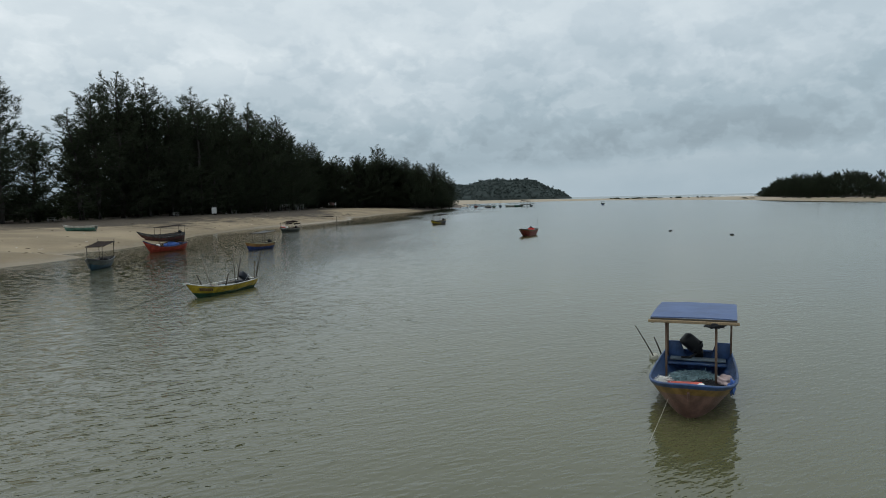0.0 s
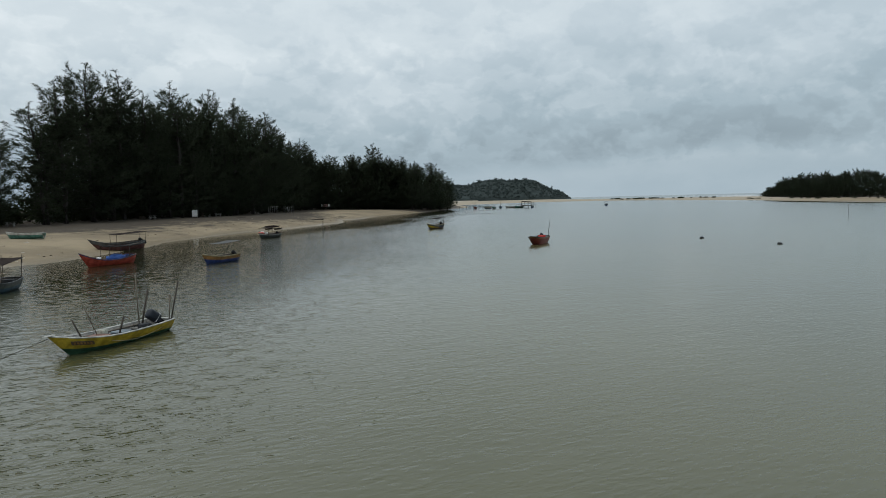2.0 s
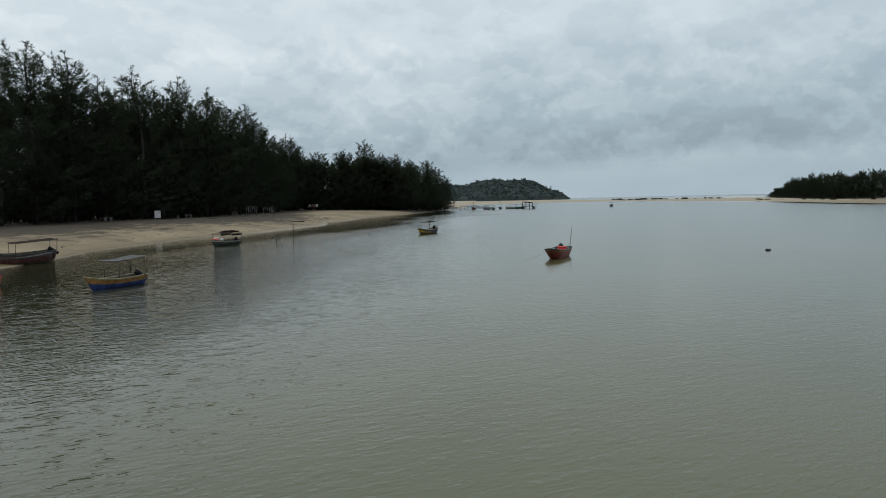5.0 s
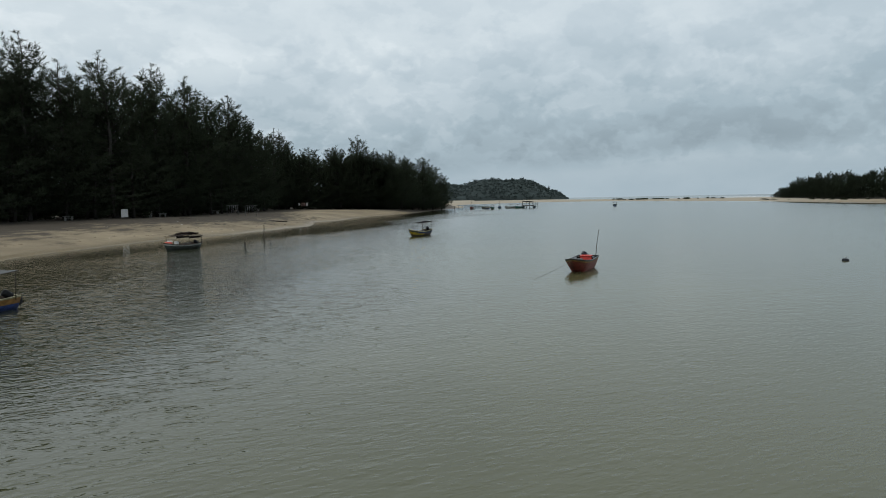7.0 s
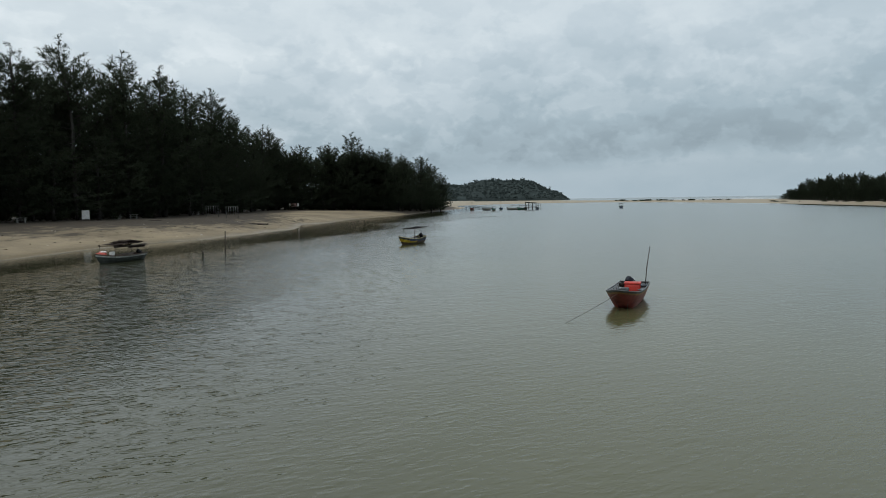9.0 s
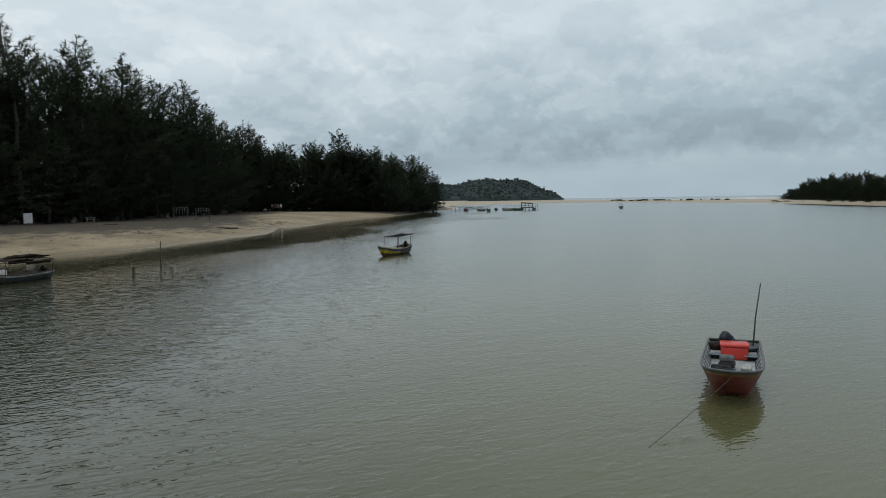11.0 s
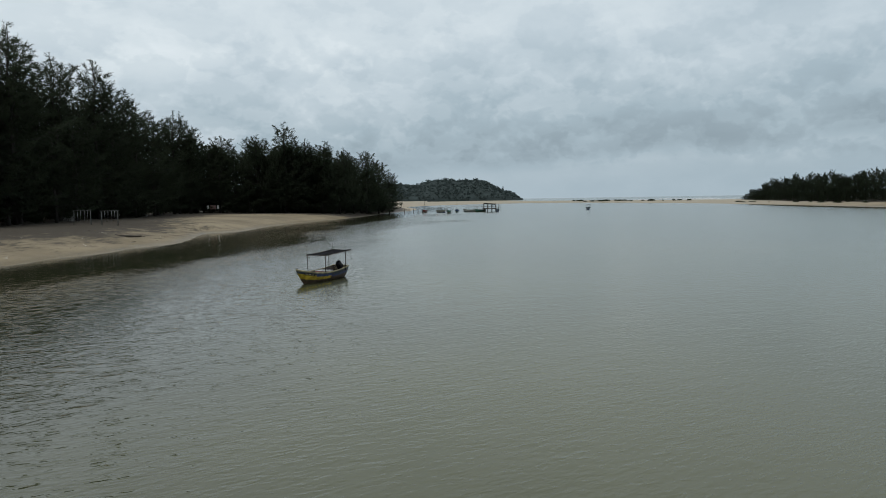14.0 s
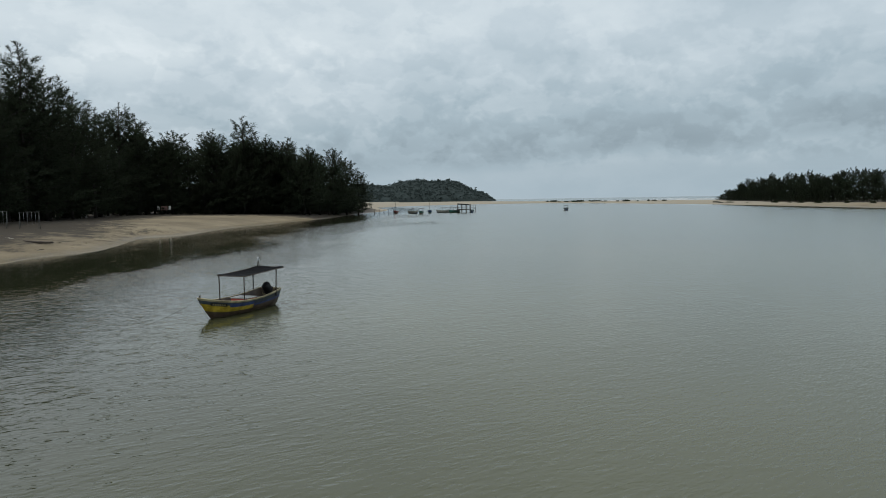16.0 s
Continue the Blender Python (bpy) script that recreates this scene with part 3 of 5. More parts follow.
def joined_wood(name, spots, label):
    """Far or hidden trees joined into one object: spots are kind, place, height, width and turn."""
    for what, slot, mat in (("crowns", 1, needle_mat), ("trunks", 0, bark_mat)):
        all_v, loops, sizes, normals, base = [], [], [], [], 0
        for kind, x, y, high, wide, spin in spots:
            me = TREE_KINDS[kind][slot]
            v = np.empty(len(me.vertices) * 3, np.float32)
            me.vertices.foreach_get("co", v)
            v = v.reshape(-1, 3) * (wide, wide, high / 25.0)
            c, q = math.cos(radians(spin)), math.sin(radians(spin))
            v = np.stack([v[:, 0] * c - v[:, 1] * q + x, v[:, 0] * q + v[:, 1] * c + y, v[:, 2] + ground_at(x, y)], -1)
            lp, sz = np.empty(len(me.loops), np.int32), np.empty(len(me.polygons), np.int32)
            me.loops.foreach_get("vertex_index", lp)
            me.polygons.foreach_get("loop_total", sz)
            if slot:
                w = CROWN_NORMALS[kind]
                normals.append(np.stack([w[:, 0] * c - w[:, 1] * q, w[:, 0] * q + w[:, 1] * c, w[:, 2]], -1))
            all_v.append(v)
            loops.append(lp + base)
            sizes.append(sz)
            base += len(v)
        v, lp, sz = np.concatenate(all_v), np.concatenate(loops), np.concatenate(sizes)
        me = bpy.data.meshes.new(what)
        me.vertices.add(len(v))
        me.vertices.foreach_set("co", v.ravel().astype(np.float32))
        me.loops.add(len(lp))
        me.loops.foreach_set("vertex_index", lp)
        me.polygons.add(len(sz))
        me.polygons.foreach_set("loop_start", (np.cumsum(sz) - sz).astype(np.int32))
        me.update(calc_edges=True)
        me.validate()
        me.materials.append(mat)
        if what == "crowns":
            me.polygons.foreach_set("use_smooth", np.ones(len(me.polygons), dtype=bool))
            me.normals_split_custom_set_from_vertices(np.concatenate(normals))
            wood = tagged(new(name, me), label, "trees", kind="stuff")
        else:
            part("trunks", me, None, wood)


# the tallest crowns, along the front of the wood: plan x, plan y, top above the water, kind, width
TOPS = [(-69.0, 101.5, 22.6, 0, 1.0), (-70.5, 111.5, 14.5, 2, 0.85), (-76, 120, 17.5, 5, 0.9), (-66.5, 117, 19.5, 5, 1.0), (-65.4, 121, 23.5, 5, 1.2), (-64.5, 127, 27.2, 0, 1.15), (-62.8, 134, 27.2, 3, 1.1), (-61.5, 140.5, 24.6, 1, 1.1),
        (-59.6, 150.5, 27.9, 5, 1.2), (-58, 162.5, 28.3, 3, 1.15), (-56.4, 172, 27.4, 1, 1.15), (-56.3, 183, 25.5, 2, 1.1), (-56, 195, 27.2, 3, 1.15), (-56.8, 203, 24.6, 0, 1.05), (-57, 213, 22.4, 2, 1.0), (-57.5, 223, 21.5, 4, 0.95),
        (-57.5, 232.5, 23.5, 1, 1.05), (-56, 238.5, 22.0, 3, 1.0), (-50, 243.5, 19.2, 4, 0.9), (-43.5, 250, 20.0, 2, 0.95), (-37, 254, 23.6, 5, 1.2), (-33, 256, 19.6, 1, 0.9), (-28, 258, 19.4, 0, 0.9), (-24, 266, 18.4, 2, 0.85),
        (-19.5, 281, 19.4, 4, 0.9), (-16.8, 292, 17.5, 0, 0.8), (-14.5, 306, 14.6, 4, 0.75), (-14, 318, 11.0, 2, 0.65)]
LABEL_BANK = "tall dark green casuarina tree on the sandy bank"
for i, (x, y, top, kind, wide) in enumerate(TOPS):
    plant(kind, x * S, y * S, (top - 1.0) * S, wide * S, i * 67.0, LABEL_BANK, "casuarina trees on the bank")
r = random.Random(5)


def front_at(f):
    line = WOODS[1:12]
    k = min(int(f * (len(line) - 1)), len(line) - 2)
    u = f * (len(line) - 1) - k
    a, b = line[k], line[k + 1]
    n = Vector((a[1] - b[1], b[0] - a[0])).normalized()
    return a[0] + (b[0] - a[0]) * u, a[1] + (b[1] - a[1]) * u, n


def crest_at(x, y):
    """The height of the wood's skyline near a place, blended from the tallest crowns."""
    ws = [(1 / (1 + ((q[0] * S - x) ** 2 + (q[1] * S - y) ** 2) / 40.0) ** 2, q[2] - 1.7) for q in TOPS]
    return sum(w * h for w, h in ws) / sum(w for w, _ in ws) * S


rows = [(1.0, 40, 0.35, 0.6, 6), (4.5, 40, 0.78, 0.95, 6), (8.0, 34, 0.82, 0.95, 6), (13.0, 44, 0.75, 0.95, 6), (20.0, 38, 0.7, 0.95, 9), (29.0, 30, 0.7, 0.92, 9)]
deep = []
for back, count, lo, hi, kinds in rows:
    for i in range(count):
        x, y, n = front_at((i + r.uniform(0.1, 0.9)) / count)
        x, y = x + n.x * (back + r.uniform(-1.5, 1.5)), y + n.y * (back + r.uniform(-1.5, 1.5))
        if 116 < y / S < 134 and r.random() < 0.8 and lo > 0.5 or 0.60 < -x / (y - 5.4) < 0.70 and lo > 0.5:
            continue
        spot = (r.randrange(kinds, kinds + (3 if kinds else 5)), x, y, crest_at(x, y) * r.uniform(lo, hi), r.uniform(0.8, 1.1), r.uniform(0, 360))
        if back > 15:
            deep.append(spot)
            continue
        plant(*spot, "dark green casuarina tree deep in the bank's wood", "casuarina trees on the bank")

joined_wood("deep_wood", deep, "dark mass of casuarina trees deep in the wood")

# undergrowth that closes the wood near the ground
def bush_mesh(seed):
    r = random.Random(seed)
    nv, nf = [], []
    for _ in range(520):
        az, up = r.uniform(0, 2 * math.pi), r.random() ** 0.8
        rad = 1.5 * math.sqrt(r.random()) * (1 - up * 0.55)
        c = Vector((math.cos(az) * rad, math.sin(az) * rad, 0.1 + up * 2.6))
        way = Vector((r.gauss(0, 1), r.gauss(0, 1), r.gauss(0.6, 0.7))).normalized() * r.uniform(0.25, 0.6)
        side = way.cross(Vector((r.gauss(0, 1), r.gauss(0, 1), r.gauss(0, 1)))).normalized() * r.uniform(0.06, 0.16)
        base = len(nv)
        nv.extend((c - side * 0.4, c + way * 0.5 - side, c + way, c + way * 0.5 + side))
        nf.append((base, base + 1, base + 2, base + 3))
    tv, tf = [], []
    for _ in range(7):
        az = r.uniform(0, 2 * math.pi)
        v, f = tube_rings([Vector((0, 0, -0.2)), Vector((math.cos(az) * 0.4, math.sin(az) * 0.4, 1.0)), Vector((math.cos(az) * 0.9, math.sin(az) * 0.9, 2.0))], [0.05, 0.035, 0.012], 4)
        base = len(tv)
        tv.extend(v)
        tf.extend(tuple(base + q for q in face) for face in f)
    return mesh_from("stems", tv, tf, (bark_mat,)), mesh_from("leaves", nv, nf, (bush_mat,))


BUSHES = [bush_mesh(41), bush_mesh(42), bush_mesh(43)]
for back, count, lo, hi in ((3.0, 46, 0.35, 0.75), (9.0, 52, 0.7, 1.2), (16.0, 50, 0.9, 1.5), (26.0, 44, 1.1, 1.8), (36.0, 40, 1.5, 2.6)):
    for i in range(count):
        x, y, n = front_at((i + r.random()) / count)
        x, y = x + n.x * (back + r.uniform(-2, 2)), y + n.y * (back + r.uniform(-2, 2))
        k = r.uniform(lo, hi)
        bush = thing("bush", pose(x, y, ground_at(x, y), 0, 0, r.uniform(0, 360)) @ Matrix.Diagonal((k * 1.4, k * 1.4, k, 1)), "dark green bush growing under the casuarina trees", "bush", "bushes under the trees")
        stems, leaves = BUSHES[i % 3]
        part("stems", stems, None, bush)
        part("leaves", leaves, None, bush)

# the point across the water
r = random.Random(8)
behind = []
for back, count, grow in ((-1.0, 56, 0.5), (2.0, 66, 0.85), (7.0, 72, 1.05), (14.0, 60, 1.1)):
    line = WOODS_2[:6]
    for i in range(count):
        f = (i + r.uniform(0.2, 0.8)) / count * (len(line) - 1)
        k = min(int(f), len(line) - 2)
        a, b = line[k], line[k + 1]
        x, y = a[0] + (b[0] - a[0]) * (f - k) + back, a[1] + (b[1] - a[1]) * (f - k) + back * 0.3
        edge = min(1.0, 0.55 + 0.06 * i)
        edge *= 1 - 0.24 * i / count
        spot = (r.choice((9, 10, 11, 10)), x, y, r.uniform(9.0, 16.0) * edge * grow, r.uniform(0.40, 0.62), r.uniform(0, 360))
        if back > 5:
            behind.append(spot)
        else:
            plant(*spot, "casuarina tree on the far sandy point", "casuarina trees on the far point")
joined_wood("far_point_wood", behind, "dark casuarina trees massed on the far sandy point")

# low scrub and drift heaps on the sandbar
for i in range(34):
    f = r.random()
    x, y = (112 + 58 * f + r.uniform(-4, 4)) * S, (648 - 120 * f + r.uniform(-8, 14)) * S
    k = r.uniform(0.25, 0.55)
    bush = thing("bush", pose(x, y, ground_at(x, y), 0, 0, r.uniform(0, 360)) @ Matrix.Diagonal((k * r.uniform(3, 7), k * 2, k, 1)), "low dark scrub growing on the sandbar", "bush", "scrub on the sandbar")
    stems, leaves = BUSHES[i % 3]
    part("stems", stems, None, bush)
    part("leaves", leaves, None, bush)

for i in range(18):
    x, y = r.uniform(146, 154) * S, (255 + 10 * i + r.uniform(-4, 4)) * S
    k = r.uniform(0.16, 0.3)
    bush = thing("bush", pose(x, y, ground_at(x, y), 0, 0, r.uniform(60, 120)) @ Matrix.Diagonal((k * r.uniform(5, 12), k * 2, k, 1)), "low dark scrub trailing along the point's beach", "bush", "scrub on the far point")
    stems, leaves = BUSHES[i % 3]
    part("stems", stems, None, bush)
    part("leaves", leaves, None, bush)


# ---- the wooded headland on the horizon ----
def headland():
    r = random.Random(21)
    xs, ys = np.linspace(-330, 214, 200), np.linspace(1700, 1990, 90)
    hx, hy = np.meshgrid(xs, ys)
    ridge = 47 * np.clip(1 - ((hx - 60) / 520) ** 2, 0.1, 1) * np.clip((214 - hx) / 80, 0, 1) ** 0.5
    ridge += 4 * np.sin(hx / 37.0) + 2.5 * np.sin(hx / 17.0 + 1)
    depth = np.clip((hy - 1700) / 130, 0, 1) ** 0.6 * np.clip((1990 - hy) / 60, 0, 1)
    z = np.clip(ridge, 0, None) * depth - 1.5
    crowns = np.array([1 - noise.voronoi(Vector((x / 9.0, y / 9.0, 0.3)))[0][0] for x, y in zip(hx.ravel(), hy.ravel())]).reshape(hx.shape)
    z = z + np.where(z > 0.3, 4.2 * np.clip(crowns, 0, 1) ** 0.7 * 0.6 + 2.2 * hills(hx, hy, 0.045, 7.0), 0)
    n = len(xs)
    k = np.arange(n * len(ys)).reshape(len(ys), n)
    q = np.stack([k[:-1, :-1], k[:-1, 1:], k[1:, 1:], k[1:, :-1]], -1).reshape(-1, 4)
    head = thing("headland", Matrix(), "low wooded headland far across the sea", "headland", kind="structure")
    part("hill", mesh_from("hill", np.stack([hx, hy, z], -1).reshape(-1, 3), q, (hill_floor_mat,), smooth=True), None, head, "dense dark green forest canopy tinted blue by haze")
    nv, nf = [], []
    for _ in range(2600):
        i, j = r.randrange(1, n - 1), r.randrange(1, len(ys) - 20)
        x, y = xs[i] + r.uniform(-3, 3), ys[j] + r.uniform(-4, 4)
        h = z[j, i]
        if h < 0.6:
            continue
        size = r.uniform(1.8, 3.6) * (0.7 if h < 5 else 1)
        lift = r.uniform(-0.2, 0.4) * size if r.random() < 0.95 else r.uniform(1.2, 2.0) * size
        for _ in range(20):
            c = Vector((r.gauss(0, 0.5), r.gauss(0, 0.5), r.gauss(0, 0.4))) * size + Vector((x, y, h + lift))
            a = Vector((r.gauss(0, 1), r.gauss(0, 1), r.gauss(0, 1))).normalized() * size * 0.50
            b = a.cross(Vector((r.gauss(0, 1), r.gauss(0, 1), r.gauss(0, 1)))).normalized() * size * 0.42
            base = len(nv)
            nv.extend((c - a, c + b, c + a, c - b))
            nf.append((base, base + 1, base + 2, base + 3))
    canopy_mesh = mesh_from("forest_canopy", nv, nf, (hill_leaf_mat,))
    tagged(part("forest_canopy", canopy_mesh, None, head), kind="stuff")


headland()


# ---- boat materials ----
mats = {
    "blue": paint("blue_boat_paint", (0.014, 0.055, 0.165), worn=(0.10, 0.14, 0.22), wear=0.25),
    "deep_blue": paint("deep_blue_paint", (0.025, 0.052, 0.19), worn=(0.12, 0.13, 0.2)),
    "petrol": paint("petrol_blue_paint", (0.014, 0.055, 0.085), worn=(0.08, 0.11, 0.12)),
    "mustard": paint("mustard_paint", (0.26, 0.145, 0.032), worn=(0.25, 0.2, 0.13)),
    "primer": paint("faded_red_antifouling", (0.22, 0.115, 0.095), worn=(0.32, 0.25, 0.21)),
    "yellow": paint("yellow_boat_paint", (0.48, 0.335, 0.018), worn=(0.36, 0.27, 0.06), wear=0.25),
    "green": paint("green_boat_paint", (0.02, 0.085, 0.045), worn=(0.1, 0.13, 0.08)),
    "teal": paint("teal_boat_paint", (0.055, 0.17, 0.14), worn=(0.3, 0.34, 0.32)),
    "white": paint("white_boat_paint", (0.48, 0.48, 0.45), worn=(0.36, 0.33, 0.27)),
    "cream": paint("cream_boat_paint", (0.36, 0.31, 0.18), worn=(0.3, 0.25, 0.16)),
    "red": paint("dark_red_boat_paint", (0.20, 0.028, 0.022), worn=(0.2, 0.12, 0.1)),
    "orange": paint("orange_red_paint", (0.36, 0.045, 0.022), worn=(0.3, 0.16, 0.1)),
    "maroon": paint("maroon_paint", (0.075, 0.020, 0.018), worn=(0.12, 0.08, 0.07)),
    "rust": paint("rusty_brown_paint", (0.17, 0.07, 0.045), worn=(0.25, 0.2, 0.16)),
    "ochre": paint("ochre_paint", (0.30, 0.15, 0.04), worn=(0.24, 0.17, 0.1)),
    "grey": paint("grey_boat_paint", (0.15, 0.165, 0.17), worn=(0.28, 0.27, 0.25)),
    "light_grey": paint("pale_grey_boat_paint", (0.30, 0.335, 0.345), worn=(0.16, 0.15, 0.14)),
    "dark_grey": paint("charcoal_rail_paint", (0.055, 0.06, 0.062), worn=(0.2, 0.19, 0.17)),
    "cabin": paint("pale_grey_inside_paint", (0.17, 0.165, 0.15), worn=(0.09, 0.08, 0.07)),
    "inside": paint("dingy_grey_brown_paint", (0.07, 0.06, 0.052), worn=(0.16, 0.145, 0.13)),
    "slate_dark": paint("dark_slate_blue_paint", (0.035, 0.05, 0.07), worn=(0.12, 0.13, 0.14)),
    "mud": paint("grey_green_paint", (0.06, 0.07, 0.06), worn=(0.12, 0.13, 0.12)),
    "slate": paint("slate_blue_grey_paint", (0.12, 0.16, 0.19), worn=(0.25, 0.26, 0.27)),
    "brown": paint("brown_boat_paint", (0.085, 0.055, 0.035), worn=(0.17, 0.13, 0.1)),
}
tarp_blue = plain("faded_blue_tarpaulin", (0.066, 0.110, 0.235), 0.6, scale=1.6, spread=0.18)
tarp_dark = plain("dark_shade_netting", (0.012, 0.012, 0.014), 0.95, scale=4, spread=0.35, sheen=0.1)
tarp_black = plain("black_shade_netting", (0.006, 0.006, 0.007), 0.95, scale=4, spread=0.35, sheen=0.08)
tarp_brown = plain("brown_canvas", (0.024, 0.017, 0.014), 0.95, scale=4, spread=0.35, sheen=0.1)
tarp_grey = plain("grey_canvas", (0.115, 0.12, 0.122), 0.9, scale=3, sheen=0.15)
black_plastic = plain("black_engine_plastic", (0.009, 0.009, 0.010), 0.5, scale=5, spread=0.4, sheen=0.3)
slate_plastic = plain("dark_blue_grey_engine_cowl", (0.016, 0.021, 0.030), 0.5, scale=5, spread=0.3, sheen=0.3)
steel = plain("dull_steel", (0.30, 0.31, 0.32), 0.4, 0.8)
timber = wood("pale_timber", (0.36, 0.27, 0.16))
post_wood = wood("brown_post_wood", (0.17, 0.105, 0.065))
rope_mat = plain("dark_wet_rope", (0.05, 0.045, 0.036), 0.9, scale=30)
red_plastic = plain("red_cooler_plastic", (0.52, 0.035, 0.022), 0.4, scale=3, spread=0.15)
pale_tub = plain("pale_pink_plastic", (0.42, 0.33, 0.32), 0.45, scale=4)
dirty_foam = plain("dirty_foam", (0.34, 0.34, 0.29), 0.8, scale=9, spread=0.35)
rope_pale = plain("pale_nylon_rope", (0.34, 0.32, 0.27), 0.8, scale=30)
white_foam = plain("white_foam_float", (0.72, 0.72, 0.69), 0.7, scale=9, spread=0.1)
net_teal = plain("teal_fishing_net", (0.19, 0.29, 0.31), 0.85, scale=20, spread=0.5)
net_black = plain("black_fishing_net", (0.018, 0.02, 0.024), 0.9, scale=20, spread=0.5)
pink_cloth = plain("faded_red_board", (0.45, 0.085, 0.06), 0.7, scale=4)
blue_cloth = plain("bright_blue_tarp_cloth", (0.04, 0.11, 0.36), 0.7, scale=4)


# ---- shapes ----
def rounded_box(sx, sy, sz, r=0.03, seg=2, m=None):
    bm = bmesh.new()
    bmesh.ops.create_cube(bm, size=1.0, matrix=Matrix.Diagonal((sx, sy, sz, 1)))
    bmesh.ops.bevel(bm, geom=bm.edges[:], offset=min(r, 0.48 * min(sx, sy, sz)), segments=seg, affect="EDGES", profile=0.5)
    if m is not None:
        bmesh.ops.transform(bm, matrix=m, verts=bm.verts)
    for f in bm.faces:
        f.smooth = seg > 1
    return bm


def tube(points, radius, sides=6, taper=1.0):
    k = len(points) - 1
    v, f = tube_rings([Vector(p) for p in points], [radius * (1 + (taper - 1) * i / k) for i in range(k + 1)], sides)
    return mesh_from("tube", v, f, smooth=True)


def lumpy_ball(rx, ry, rz, seed, rough=0.12, m=None, level=2):
    bm = bmesh.new()
    bmesh.ops.create_icosphere(bm, subdivisions=level, radius=1.0)
    for v in bm.verts:
        k = 1 + rough * noise.noise(v.co * 2.2 + Vector((seed, 0, 0)))
        v.co = Vector((v.co.x * rx * k, v.co.y * ry * k, v.co.z * rz * k))
    for f in bm.faces:
        f.smooth = True
    if m is not None:
        bmesh.ops.transform(bm, matrix=m, verts=bm.verts)
    return bm


class Hull:
    """The lines of a small open boat. x runs forward, y to port, z up from the waterline."""

    def __init__(self, long, beam, bow, mid, stern, draft=0.16, transom=0.8, full=2.4, rake=0.5, fine=0.25):
        self.long, self.beam, self.bow, self.mid, self.stern = long, beam, bow, mid, stern
        self.draft, self.transom, self.full, self.rake, self.fine = draft, transom, full, rake, fine

    def half(self, s):
        if s < 0.5:
            return self.beam / 2 * (self.transom + (1 - self.transom) * math.sin(s * math.pi))
        return self.beam / 2 * max(0.0, 1 - ((s - 0.5) / 0.5) ** self.full) ** 0.85

    def sheer(self, s):
        if s < 0.45:
            return self.mid + (self.stern - self.mid) * ((0.45 - s) / 0.45) ** 2
        return self.mid + (self.bow - self.mid) * ((s - 0.45) / 0.55) ** 2.2

    def keel(self, s):
        return -self.draft + max(0, s - 0.72) ** 2 * 3.0 * self.draft

    def at(self, s, v, side, inset=0.0):
        """A point on the skin: s from stern to bow, v from keel to rail."""
        b = max(0.0, self.half(s) - inset)
        z0, z1 = self.keel(s), self.sheer(s)
        y = b * (0.12 * min(1, v * 3) + 0.88 * v ** 0.62) if v > 0 else 0.0
        flare = 1 - self.fine * (1 - v) * max(0, s - 0.4)
        z = z0 + (z1 - z0) * v ** 1.12
        x = self.long * (s - 0.5) - self.rake * (1 - v) * max(0, (s - 0.62) / 0.38) ** (2 if self.rake < 1.4 else 1.15) - inset * (1 if s > 0.9 else 0) * 1.3
        return Vector((x, side * y * flare, z))


STATIONS = [0, 0.08, 0.18, 0.3, 0.42, 0.54, 0.64, 0.73, 0.81, 0.88, 0.935, 0.97, 0.99, 1.0]
ROWS = [0, 0.1, 0.22, 0.36, 0.5, 0.62, 0.72, 0.8, 0.88, 0.94, 1.0]


def skin(h, bands, inset=0.0, low=0.0, flip=False, pick=None):
    """The shell of a hull, its paint bands by height of the row."""
    rows = [v for v in ROWS if v >= low]
    ring = [(-1, v) for v in reversed(rows)] + [(1, v) for v in (rows[1:] if rows[0] == 0 else rows)]
    verts, faces, slots = [], [], []
    n = len(ring)
    for s in STATIONS:
        for side, v in ring:
            verts.append(h.at(s, v, side, inset))
    for k in range(len(STATIONS) - 1):
        for j in range(n - 1):
            a, b = k * n + j, k * n + j + 1
            faces.append((a, b, b + n, a + n) if flip else (a, a + n, b + n, b))
            v = 0.5 * (ring[j][1] + ring[j + 1][1]) if ring[j][0] == ring[j + 1][0] else 0
            s = 0.5 * (STATIONS[k] + STATIONS[k + 1])
            slots.append(pick(s, v) if pick else next(i for i, (top, _) in enumerate(bands) if v <= top))
    faces.append(tuple(range(n)) if not flip else tuple(range(n - 1, -1, -1)))
    slots.append(len(bands) - 1)
    return mesh_from("hull", verts, faces, [m for _, m in bands], slots, smooth=True)


def copy_lines(h):
    """The same lines drawn in a little at the forefoot, for the lining."""
    return Hull(h.long, h.beam, h.bow, h.mid, h.stern, h.draft * 0.6, h.transom, h.full, h.rake + 0.5, min(1.5, h.fine + 0.15))


